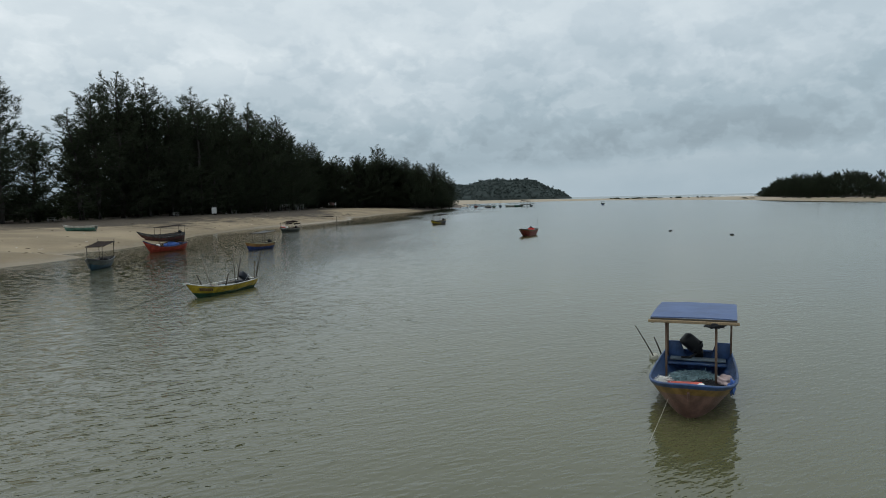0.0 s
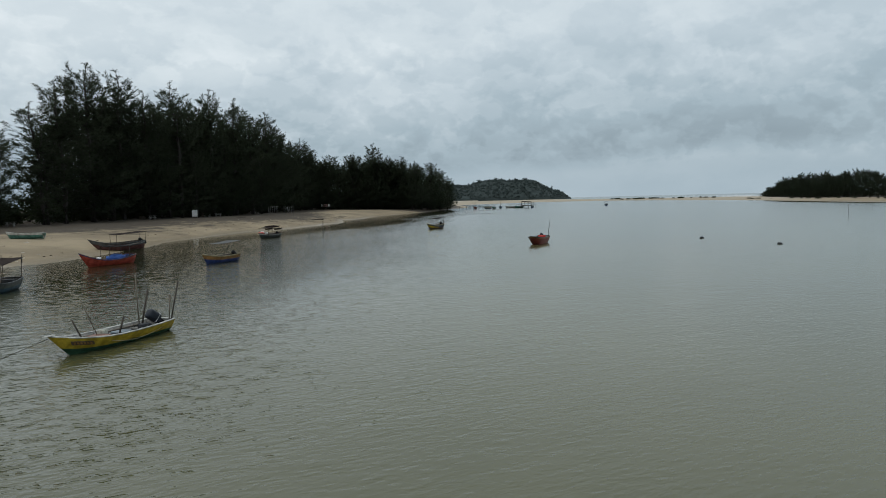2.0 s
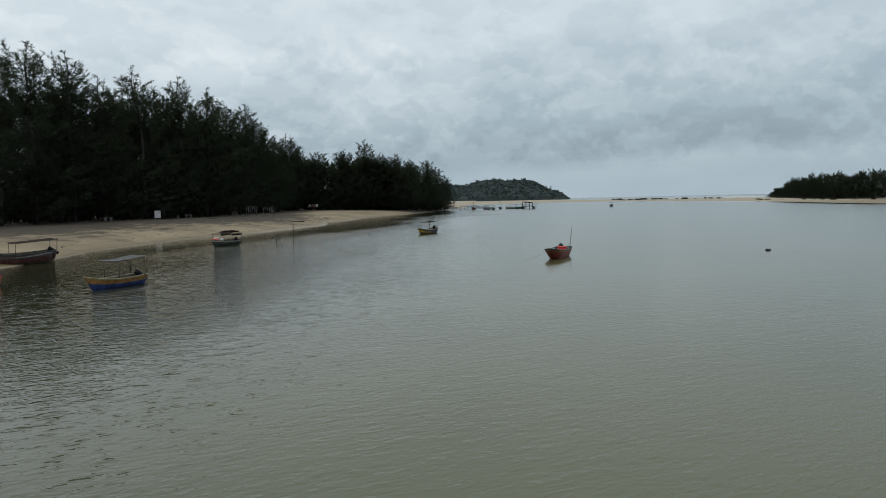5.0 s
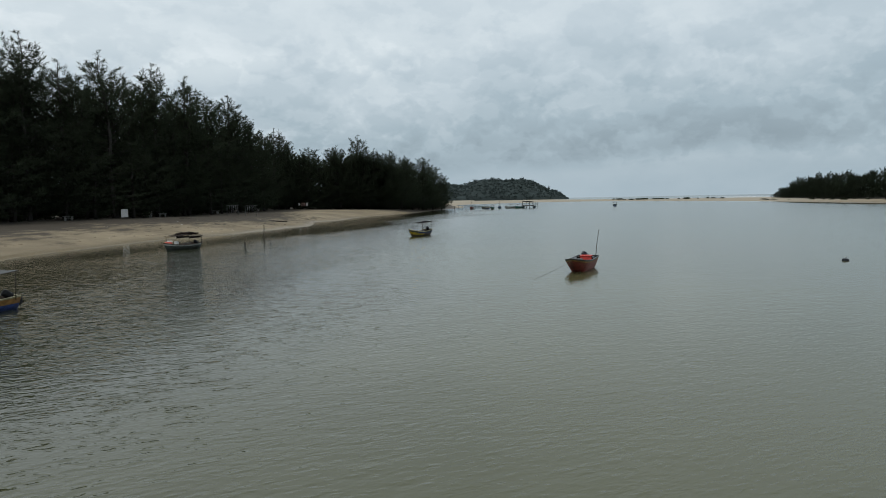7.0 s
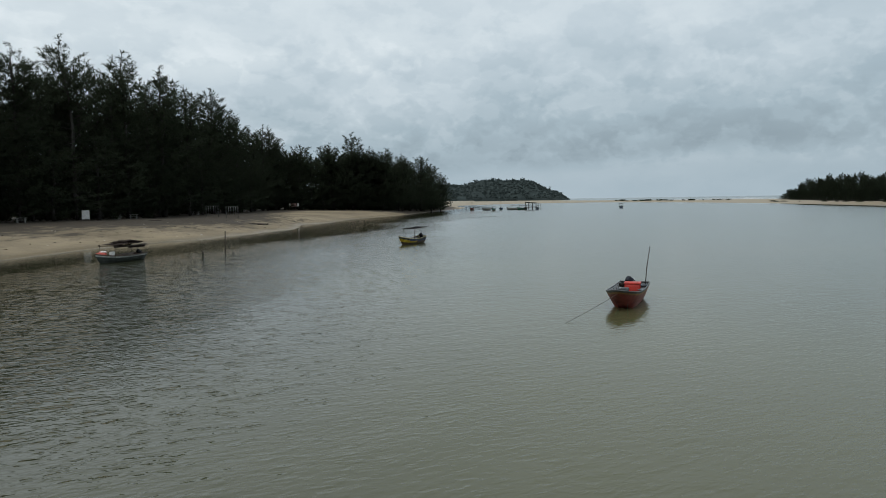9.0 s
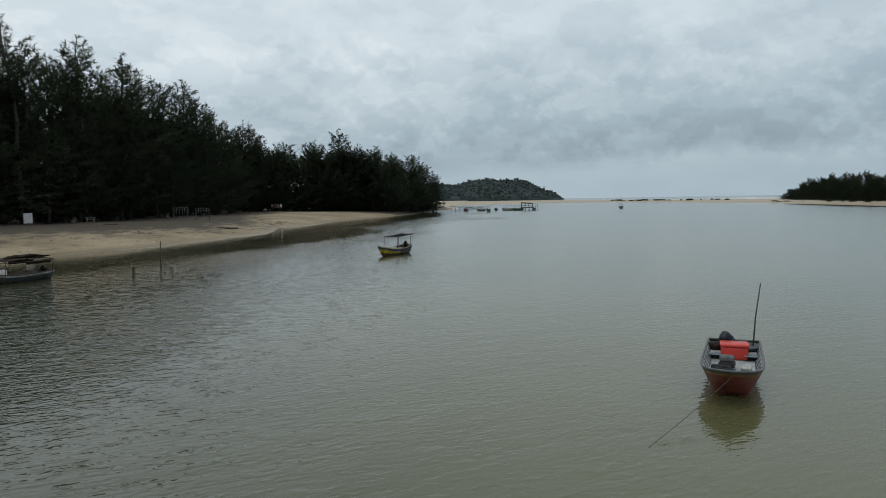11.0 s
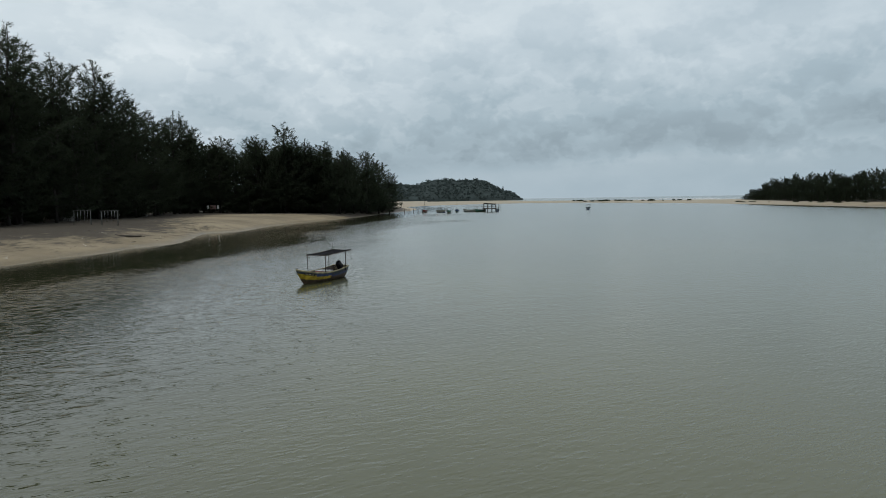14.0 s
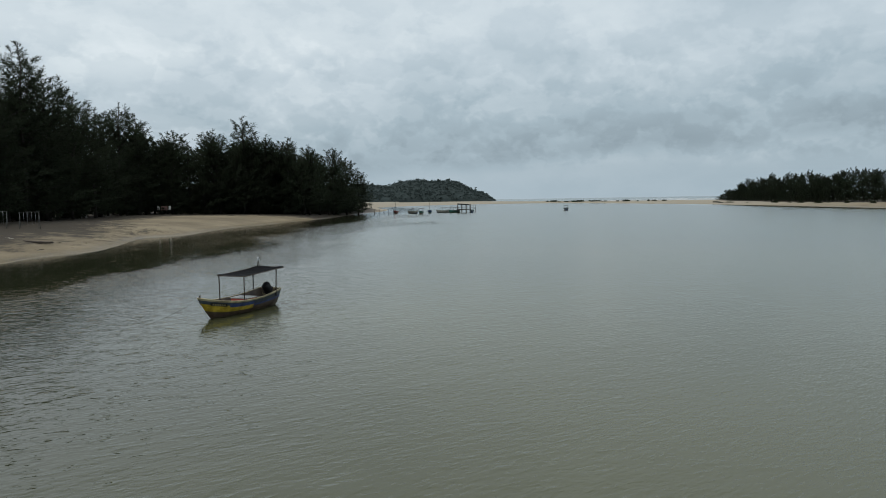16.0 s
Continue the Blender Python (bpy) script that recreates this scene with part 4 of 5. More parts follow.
def boat_hull(boat, h, bands, inner, rail, floor=None, thwarts=(0.25, 0.5, 0.72), rail_r=0.028, thwart_mat=None, ribs=0, rib_mat=None, pick=None):
    part("hull", skin(h, bands, pick=pick), None, boat)
    inside_lines = copy_lines(h)
    part("lining", skin(inside_lines, [(9, inner)], inset=0.045, low=0.36, flip=True), None, boat)
    edge = [h.at(s, 1.0, 1, 0.02) for s in STATIONS] + [h.at(s, 1.0, -1, 0.02) for s in reversed(STATIONS[:-1])]
    edge = [p + Vector((0, 0, 0.012)) for p in edge]
    part("gunwale", tube(edge, rail_r, 6), rail, boat)
    part("transom_cap", tube([edge[0], edge[-1]], rail_r * 1.05, 6), rail, boat)
    # floorboards
    fb = bmesh.new()
    lo = [h.at(s, 0.24, 1, 0.05) for s in STATIONS[:-5]]
    ps = [fb.verts.new((p.x, p.y, lo[2].z)) for p in lo]
    qs = [fb.verts.new((p.x, -p.y, lo[2].z)) for p in lo]
    for k in range(len(lo) - 1):
        fb.faces.new((ps[k], qs[k], qs[k + 1], ps[k + 1]))
    part("floor", fb, floor or inner, boat)
    for s in thwarts:
        v = max(0.05, (h.sheer(s) - 0.19 - h.keel(s)) / (h.sheer(s) - h.keel(s))) ** (1 / 1.12)
        w = min(h.at(s + d / h.long, v, 1, 0.03).y for d in (-0.13, 0.13))
        part("thwart", rounded_box(0.24, 2 * w * 0.97, 0.035, 0.012, 1, Matrix.Translation((h.long * (s - 0.5), 0, h.sheer(s) - 0.17))), thwart_mat or inner, boat)
    for i in range(ribs):
        s = 0.06 + 0.82 * i / max(1, ribs - 1)
        for side in (1, -1):
            pts = [h.at(s, v, side, 0.065) for v in (0.26, 0.5, 0.75, 0.97)]
            part("rib", tube(pts, 0.022, 4), rib_mat or rail, boat)


def motor(boat, h, y=0.0, tilt=38, mat=None, size=1.0, spin=0.0, dx=0.12, dz=-0.1):
    """An outboard tilted up on the transom: bracket and leg, with its cowl and tiller."""
    x = -h.long / 2 + dx
    z = h.sheer(0) + dz
    foot = pose(x - 0.06, y, z - 0.06) @ pose(0, 0, 0, 0, tilt + 14, 0) @ Matrix.Scale(size * 0.82, 4)
    m = pose(x - 0.06, y, z - 0.06, 0, 0, spin) @ pose(0, 0, 0, 0, tilt + 14, 0) @ Matrix.Scale(size * 0.82, 4)
    leg = rounded_box(0.16, 0.12, 0.7, 0.04, 2, foot @ Matrix.Translation((-0.1, 0, -0.16)))
    for bit in (rounded_box(0.4, 0.16, 0.10, 0.03, 2, foot @ Matrix.Translation((-0.2, 0, -0.44))), rounded_box(0.34, 0.02, 0.24, 0.008, 1, foot @ Matrix.Translation((-0.16, 0, -0.55))),
                rounded_box(0.16, 0.24, 0.26, 0.02, 1, foot @ Matrix.Translation((0.02, 0, -0.04)))):
        tmp = bpy.data.meshes.new("bit")
        bit.to_mesh(tmp)
        bit.free()
        leg.from_mesh(tmp)
        bpy.data.meshes.remove(tmp)
    eng = part("outboard_motor", leg, black_plastic, boat, "tilted black outboard motor")
    cowl = rounded_box(0.42, 0.33, 0.64, 0.13, 4, m @ Matrix.Translation((-0.06, 0, 0.36)))
    for v in cowl.verts:
        v.co += (m.to_3x3() @ Vector((0.10, 0, 0))) * max(0, (m.inverted() @ v.co).z - 0.3)
    part("cowl", cowl, mat or black_plastic, eng)
    part("cowl_band", rounded_box(0.435, 0.345, 0.035, 0.015, 1, m @ Matrix.Translation((-0.06, 0, 0.22))), steel if mat else black_plastic, eng)
    part("tiller", tube([m @ Vector(p) for p in ((0.12, 0.12, 0.1), (0.34, 0.2, 0.2), (0.5, 0.22, 0.42))], 0.028 * size, 6), black_plastic, eng)


def canopy(boat, corners, bases, cloth, post_mat, sag=0.05, thick=0.02, r=0.022, rails=True, beam_mat=None, tops=None):
    """A sheet on posts. corners, bases: front starboard, front port, stern port, stern starboard."""
    a, b, c, d = map(Vector, corners)
    verts, faces, n = [], [], 9
    for top in (1, 0):
        for i in range(n):
            for j in range(n):
                u, v = i / (n - 1), j / (n - 1)
                p = a.lerp(b, v).lerp(d.lerp(c, v), u)
                dip = sag * (math.sin(math.pi * u) * 0.6 + math.sin(math.pi * v) * 0.4) + 0.012 * noise.noise(Vector((u * 5, v * 5, p.x)))
                verts.append(p + Vector((0, 0, -dip + (thick if top else 0))))
    q = n * n
    for i in range(n - 1):
        for j in range(n - 1):
            k = i * n + j
            faces.append((k, k + 1, k + n + 1, k + n))
            faces.append((q + k, q + k + n, q + k + n + 1, q + k + 1))
    rim = [i for i in range(n)] + [i * n + n - 1 for i in range(1, n)] + [(n - 1) * n + i for i in range(n - 2, -1, -1)] + [i * n for i in range(n - 2, 0, -1)]
    for e, k in enumerate(rim):
        l = rim[(e + 1) % len(rim)]
        faces.append((l, k, q + k, q + l))
    part("canopy", mesh_from("canopy", verts, faces, smooth=False), cloth, boat)
    for p, base in zip(map(Vector, tops or corners), bases):
        part("post", tube([base, (p.x, p.y, p.z - thick)], r, 6), post_mat, boat)
    if rails:
        drop = Vector((0, 0, -0.035))
        for p, e in ((a, b), (d, c), (a, d), (b, c)):
            part("canopy_rail", tube([p + drop, e + drop], r * 0.9, 5), beam_mat or post_mat, boat)


def number_board(boat, h, side, s, long, high, board, letters, v=0.8, count=6):
    """A registration panel on the bow; the writing is plain bars."""
    p0, p1 = h.at(s, v, side), h.at(s - long / h.long, v, side)
    along = (p1 - p0).normalized()
    up = (h.at(s, v + 0.1, side) - h.at(s, v - 0.1, side)).normalized()
    out = along.cross(up) * (1 if (along.cross(up)).y * side > 0 else -1)
    rot = Matrix((along, up, out)).transposed().to_4x4()
    mid = h.at(s - 0.5 * long / h.long, v, side)
    bulge = max(0.0, (mid - p0.lerp(p1, 0.5)).dot(out))
    m = Matrix.Translation(p0.lerp(p1, 0.5) + out * (bulge + 0.022)) @ rot
    panel = part("number_board", rounded_box(long, high, 0.02, 0.005, 1, m), board, boat)
    for i in range(count):
        x = (i + 0.5) / count * long * 0.86 - long * 0.43
        part("lettering_bar", rounded_box(long * 0.86 / count * 0.62, high * 0.55, 0.006, 0.001, 1, m @ Matrix.Translation((x, 0, 0.013))), letters, panel)


def boat_at(x, y, turn, label, group="moored fishing boats", z=0.0, heel=0.0, name="fishing_boat", trim=0.0):
    """x, y in plan units; turn: degrees by which the line from bow to stern is turned from +y towards +x."""
    t = radians(turn)
    rz = math.degrees(math.atan2(-math.cos(t), -math.sin(t)))
    return thing(name, pose(x * S, y * S, z, heel, trim, rz), label, "boat", group), pose(x * S, y * S, z, heel, trim, rz)


def centre(bow, turn, long):
    """The middle of a boat from its bow's place, in plan units."""
    t = radians(turn)
    return bow[0] + math.sin(t) * long / 2 / S, bow[1] + math.cos(t) * long / 2 / S


def lay(name, bm, mat, m, label, category, group="", kind=""):
    """A single-mesh thing in a boat's or place's own frame."""
    me = bpy.data.meshes.new(name)
    bm.normal_update()
    bm.to_mesh(me)
    bm.free()
    me.materials.append(mat)
    ob = new(name, me)
    ob.matrix_basis = m
    return tagged(ob, label, category, group, kind)


def mooring_rope(m, start, end_world, sag, label, r=0.012, mat=None):
    a, b = m @ Vector(start), Vector(end_world)
    pts = [a.lerp(b, k / 10) + Vector((0, 0, -sag * math.sin(math.pi * k / 10))) for k in range(11)]
    me = tube(pts, r, 5)
    me.materials.append(mat or rope_mat)
    return tagged(new("mooring_rope", me), label, "rope", "mooring ropes")


def net_heap(m, rx, ry, rz, mat, seed, label, strands=420):
    """A heaped net: a slumped core under loose loops of mesh."""
    r = random.Random(seed)
    bm = bmesh.new()
    bmesh.ops.create_icosphere(bm, subdivisions=3, radius=1.0)
    for v in bm.verts:
        k = 1 + 0.35 * noise.noise(v.co * 1.9 + Vector((seed, 0, 0))) + 0.16 * noise.noise(v.co * 6 + Vector((0, seed, 0)))
        v.co = Vector((v.co.x * rx * k, v.co.y * ry * k, max(-0.02, v.co.z * rz * k)))
    for _ in range(strands):
        a = r.uniform(0, 2 * math.pi)
        rad = math.sqrt(r.random()) * 1.05
        c = Vector((math.cos(a) * rad * rx, math.sin(a) * rad * ry, rz * math.sqrt(max(0.02, 1.1 - rad * rad)) * r.uniform(0.85, 1.08)))
        w = Vector((r.gauss(0, 1), r.gauss(0, 1), r.gauss(0, 0.12))).normalized() * r.uniform(0.04, 0.12)
        s = Vector((r.gauss(0, 1), r.gauss(0, 1), r.gauss(0, 0.6))).normalized() * 0.005
        q = [bm.verts.new(c + o) for o in (-w - s, -w + s, w + s + Vector((0, 0, 0.02)), w - s + Vector((0, 0, 0.02)))]
        bm.faces.new(q)
    return lay("fishing_net", bm, mat, m, label, "fishing net")


def net_strands(rx, ry, rz, count):
    """A tangle of short loose strands."""
    rr = random.Random(count)
    bm = lumpy_ball(rx * 0.7, ry * 0.7, rz * 0.7, 2.0, 0.6)
    for _ in range(count):
        c = Vector((rr.gauss(0, 0.5) * rx, rr.gauss(0, 0.5) * ry, rr.uniform(0.1, 1.0) * rz))
        w = Vector((rr.gauss(0, 1), rr.gauss(0, 1), rr.gauss(0, 0.4))).normalized() * rr.uniform(0.03, 0.08)
        s = w.cross(Vector((rr.gauss(0, 1), rr.gauss(0, 1), rr.gauss(0, 1)))).normalized() * 0.006
        bm.faces.new([bm.verts.new(c + o) for o in (-w - s, -w + s, w + s, w - s)])
    return bm


# ---- the blue-roofed boat in the foreground ----
def blue_roof_boat():
    h = Hull(4.72, 1.88, 0.86, 0.50, 0.56, draft=0.22, transom=0.86, full=2.7, rake=0.85, fine=0.7)
    boat, m = boat_at(5.0, 18.17, 19.0, "blue and mustard wooden fishing boat with a blue tarpaulin roof")
    boat_hull(boat, h, [(0.77, mats["primer"]), (0.92, mats["mustard"]), (9, mats["blue"])], mats["blue"], mats["blue"], floor=mats["slate"], thwarts=(0.13, 0.63), rail_r=0.033)
    # raised wings of the transom either side of the engine well
    for side in (1, -1):
        wing = rounded_box(0.07, 0.50, 0.46, 0.03, 2, Matrix.Translation((-2.26, side * 0.53, 0.60)))
        for v in wing.verts:
            if v.co.z > 0.6 and abs(v.co.y) < 0.5:
                v.co.y += side * 0.14
        part("transom_wing", wing, mats["blue"], boat)
    part("stern_seat", rounded_box(0.34, 1.34, 0.04, 0.012, 1, Matrix.Translation((-2.02, 0, 0.42))), mats["slate"], boat, "pale blue-grey stern seat")
    part("stem", rounded_box(0.05, 0.05, 0.95, 0.015, 1, Matrix.Translation((1.93, 0, 0.34)) @ pose(0, 0, 0, 0, 40, 0)), mats["primer"], boat)
    front, back, w = 0.42, -2.45, 0.91
    zf, zb = 1.86, 1.77
    canopy(boat, [(front, -w, zf), (front, w, zf), (back, w, zb), (back, -w, zb)],
           [(0.3, -0.57, 0.12), (0.3, 0.48, 0.12), (-2.12, 0.78, 0.2), (-2.12, -0.74, 0.2)], tarp_blue, post_wood, sag=-0.05, thick=0.03, r=0.027, rails=False,
           tops=[(0.32, -0.58, zf), (0.32, 0.48, zf), (-2.15, 0.80, zb), (-2.15, -0.74, zb)])
    for x, z, wide in ((front + 0.03, zf - 0.06, 1.92), (back + 0.04, zb - 0.05, 1.74), (-1.0, 1.76, 1.74)):
        part("roof_beam", rounded_box(0.05, wide, 0.065, 0.01, 1, Matrix.Translation((x, 0, z))), timber, boat)
    part("roof_edge", rounded_box(0.03, 1.82, 0.045, 0.008, 1, Matrix.Translation((front + 0.012, 0, zf - 0.01))), dark_wood, boat)
    for y in (-w + 0.04, w - 0.04):
        part("roof_beam", rounded_box(2.84, 0.05, 0.06, 0.01, 1, Matrix.Translation(((front + back) / 2, y, 1.77))), timber, boat)
    motor(boat, h, 0.02, 32, size=1.06, spin=-62, dz=0.05)
    part("foredeck_board", rounded_box(0.78, 1.34, 0.03, 0.01, 1, Matrix.Translation((0.66, 0, 0.33))), mats["blue"], boat)
    net_heap(m @ pose(-0.55, -0.02, 0.16), 0.82, 0.66, 0.20, net_teal, 3, "heaped teal nylon fishing net lying in a blue boat", 1700)
    net_heap(m @ pose(0.25, 0.30, 0.345, 0, 0, 25), 0.24, 0.42, 0.10, net_black, 9, "dark fishing net slung over the boat's thwart", 250)
    lay("gear_box", rounded_box(0.34, 0.72, 0.18, 0.02, 1), pink_cloth, m @ pose(1.12, -0.12, 0.50, 0, 0, 6), "faded red wooden gear box in the boat's bow", "box")
    for x, y, z, rr in ((1.45, 0.20, 0.60, 0.11), (0.02, 0.55, 0.44, 0.10)):
        lay("net_float", lumpy_ball(rr * 1.15, rr, rr * 0.85, x, 0.1), white_foam, m @ pose(x, y, z, 20 * x, 10, 40 * y), "round white foam net float in the boat", "float", "white floats in the blue boat")
    lay("cloth_bag", lumpy_ball(0.2, 0.15, 0.12, 6.0, 0.7, level=3), pale_tub, m @ pose(0.22, 0.66, 0.47, 0, 0, 30), "crumpled pale pink cloth bag in the blue boat", "bag")
    lay("rag", lumpy_ball(0.16, 0.05, 0.15, 8.0, 1.1, level=3), blue_cloth, m @ pose(0.82, 0.80, 0.50, 0, 0, -20), "bright blue rag slung over the boat's gunwale", "rag")
    lay("rope_coil", net_strands(0.16, 0.13, 0.09, 260), white_foam, m @ pose(0.98, -0.58, 0.55), "tangled white nylon rope on the boat's bow", "rope")
    lay("rope_bundle", lumpy_ball(0.05, 0.2, 0.07, 4.0, 0.8, level=3), net_black, m @ pose(front + 0.02, 0.45, zf - 0.11), "black rope bundle hanging under the roof edge", "rope")
    # stakes and a foam block at the stern quarter
    lay("foam_block", rounded_box(0.26, 0.22, 0.22, 0.05, 2), dirty_foam, m @ pose(-3.6, -1.22, 0.03, 12, 8, 25), "dirty white foam block afloat by the boat", "float")
    for a, b, rr in (((-3.5, -1.18, 0.0), (-3.45, -1.72, 0.95), 0.02), ((-2.2, -0.85, 0.3), (-2.3, -1.1, 0.88), 0.022)):
        me = tube([m @ Vector(a), m @ Vector(a).lerp(Vector(b), 0.5) + Vector((0, 0, 0.02)), m @ Vector(b)], rr, 6, 0.7)
        me.materials.append(dark_wood)
        tagged(new("stake", me), "thin dark wooden stake leaning at the boat's stern", "stake", "stakes by the blue boat")
    mooring_rope(m, (1.75, -0.42, 0.4), m @ Vector((4.4, -0.75, -0.15)), 0.05, "thin grey mooring rope from the blue boat's bow", 0.0055, rope_pale)


blue_roof_boat()


# ---- the yellow boat with its poles ----
def yellow_boat():
    h = Hull(5.4, 1.5, 0.76, 0.42, 0.46, draft=0.14, transom=0.78, full=2.2, rake=0.95)
    boat, m = boat_at(*centre((-11.47, 32.68), 14.5, 5.4), 14.5, "yellow and green open fishing boat with upright poles")
    boat_hull(boat, h, [(0.52, mats["green"]), (0.97, mats["yellow"]), (9, mats["white"])], mats["cabin"], mats["white"], thwarts=(0.2, 0.42, 0.62, 0.8), rail_r=0.030, ribs=8, rib_mat=mats["inside"])
    part("bow_plank", rounded_box(0.4, 0.16, 0.04, 0.015, 1, Matrix.Translation((2.66, 0, 0.785))), mats["white"], boat)
    part("inner_rail", tube([h.at(s, 0.86, -1, 0.08) for s in (0.1, 0.3, 0.5, 0.7)], 0.03, 5), grey_wood, boat)
    motor(boat, h, 0.0, 36, slate_plastic, 1.18, spin=-12, dx=0.3, dz=-0.02)
    number_board(boat, h, 1, 0.9, 0.78, 0.17, mats["brown"], mats["ochre"], v=0.78)
    number_board(boat, h, -1, 0.9, 0.78, 0.17, mats["brown"], mats["ochre"], v=0.78)
    for x, y, z0, dx, dy, z1, rr, taper in ((-1.55, -0.12, 0.15, 0.08, 0.0, 2.40, 0.030, 0.8), (-1.52, 0.0, 0.3, -0.32, 0.1, 1.74, 0.042, 0.8), (-2.6, 0.45, 0.3, -0.2, 0.3, 1.98, 0.036, 0.9),
                                     (-2.58, 0.42, 0.3, 0.0, 0.06, 1.35, 0.022, 1.0), (1.05, -0.2, 0.25, 0.28, -0.2, 1.08, 0.038, 0.8), (0.45, -0.1, 0.2, 0.62, -0.15, 1.78, 0.021, 0.8), (0.0, 0.3, 0.2, -0.16, 0.15, 1.0, 0.042, 0.9)):
        part("pole", tube([(x, y, z0), (x + dx * 0.5 + 0.01, y + dy * 0.5, z0 + (z1 - z0) * 0.5), (x + dx, y + dy, z1)], rr * 0.9, 6, taper), dark_wood if rr > 0.035 else grey_wood, boat)
    part("paddle_blade", rounded_box(0.02, 0.11, 0.3, 0.009, 1, Matrix.Translation((-2.58, 0.48, 1.3))), grey_wood, boat)
    for x, y, sx, sy, sz, mt, what in ((1.15, 0.0, 0.4, 0.4, 0.2, mats["cream"], "weathered cream wooden crate in a yellow boat"), (0.30, -0.12, 0.24, 0.3, 0.36, dirty_foam, "small dirty white foam tub in a yellow boat"), (-0.6, -0.1, 0.6, 0.5, 0.16, mats["slate"], "grey fish tray in a yellow boat"), (-1.4, 0.25, 0.4, 0.34, 0.3, net_black, "dark fuel can in a yellow boat"), (0.62, 0.05, 0.5, 0.6, 0.24, mats["rust"], "rusty brown fish tray in a yellow boat")):
        lay("crate", rounded_box(sx, sy, sz, 0.03, 2), mt, m @ pose(x, y, 0.2 + sz / 2, 0, 0, 14 * x), what, "crate", "gear in the yellow boat")
    net_heap(m @ pose(-0.15, 0.1, 0.12), 0.5, 0.4, 0.22, net_black, 5, "dark heaped net in a yellow boat", 200)
    side = [h.at(s, 0.72 - 0.3 * math.sin(math.pi * k / 8), 1) + Vector((0, 0.03, 0.01)) for k, s in enumerate(np.linspace(0.62, 0.12, 9))]
    part("side_rope", tube(side, 0.012, 5), mats["cream"], boat, "pale hanging rope")
    mooring_rope(m, (2.6, 0, 0.72), m @ Vector((9.5, -1.5, -0.2)), 0.25, "long grey mooring rope from the yellow boat's bow", 0.011)


yellow_boat()


# ---- the red boat with the cooler box ----
def red_boat():
    h = Hull(4.7, 1.52, 0.95, 0.70, 0.78, draft=0.36, transom=0.92, full=3.0, rake=2.3, fine=0.7)
    boat, m = boat_at(*centre((4.62, 75.0), 21.0, 4.7), 21.0, "dark red open fishing boat with charcoal gunwale and grey inside")
    boat_hull(boat, h, [(0.86, mats["red"]), (0.94, mats["ochre"]), (9, mats["dark_grey"])], mats["light_grey"], mats["dark_grey"], floor=mats["slate"], thwarts=(0.14,), rail_r=0.031, ribs=9)
    motor(boat, h, -0.06, 36, slate_plastic, 0.90, spin=-42, dz=-0.05)
    cooler = thing("cooler_box", m @ pose(-1.60, 0.02, 0.42, 0, 0, 4), "large bright red plastic cooler box in the red boat", "cooler box")
    part("body", rounded_box(0.50, 0.70, 0.36, 0.05, 3, Matrix.Translation((0, 0, 0.18))), red_plastic, cooler)
    part("lid", rounded_box(0.56, 0.76, 0.10, 0.045, 3, Matrix.Translation((0, 0, 0.40))), red_plastic, cooler)
    part("side_shelf", rounded_box(0.9, 0.34, 0.03, 0.01, 1, Matrix.Translation((-1.75, -0.45, 0.55))), mats["slate"], boat)
    part("side_shelf", rounded_box(0.9, 0.34, 0.03, 0.01, 1, Matrix.Translation((-1.75, 0.45, 0.55))), mats["slate"], boat)
    part("bottom_board", rounded_box(2.7, 1.12, 0.03, 0.01, 1, Matrix.Translation((-0.55, 0, 0.40))), mats["light_grey"], boat)
    part("pole", tube([(-2.2, 0.50, 0.5), (-2.3, 0.56, 1.5), (-2.42, 0.68, 2.47)], 0.026, 6, 0.6), dark_wood, boat)
    for x, y, z, sx, sy, sz, mt, what in ((-0.45, -0.14, 0.66, 0.3, 0.34, 0.16, tarp_grey, "pale grey plastic tub in the red boat"), (-0.25, 0.34, 0.47, 0.24, 0.26, 0.10, dirty_foam, "dirty white foam box in the red boat"),
                                      (-0.45, -0.14, 0.50, 0.36, 0.38, 0.17, black_plastic, "black fuel crate in the red boat"), (-0.2, -0.28, 0.47, 0.2, 0.5, 0.12, net_black, "dark folded cloth in the red boat"), (-2.0, 0.42, 0.68, 0.4, 0.44, 0.05, mats["slate_dark"], "dark slate board at the red boat's stern"), (0.55, 0.22, 0.46, 0.34, 0.34, 0.08, mats["brown"], "brown fish tray in the red boat"),
                                      (-1.95, -0.5, 0.66, 0.35, 0.4, 0.18, tarp_brown, "folded brown canvas at the red boat's stern")):
        lay("tub", rounded_box(sx, sy, sz, 0.05, 3), mt, m @ pose(x, y, z, 0, 0, 25 * x), what, "tub", "gear in the red boat")
    net_heap(m @ pose(0.15, -0.2, 0.43), 0.42, 0.3, 0.1, net_black, 15, "dark ropes heaped on the red boat's floor", 160)
    mooring_rope(m, (2.28, 0.0, 0.8), m @ Vector((6.2, -1.9, -0.2)), 0.06, "thin mooring rope from the red boat's bow", 0.007)


red_boat()


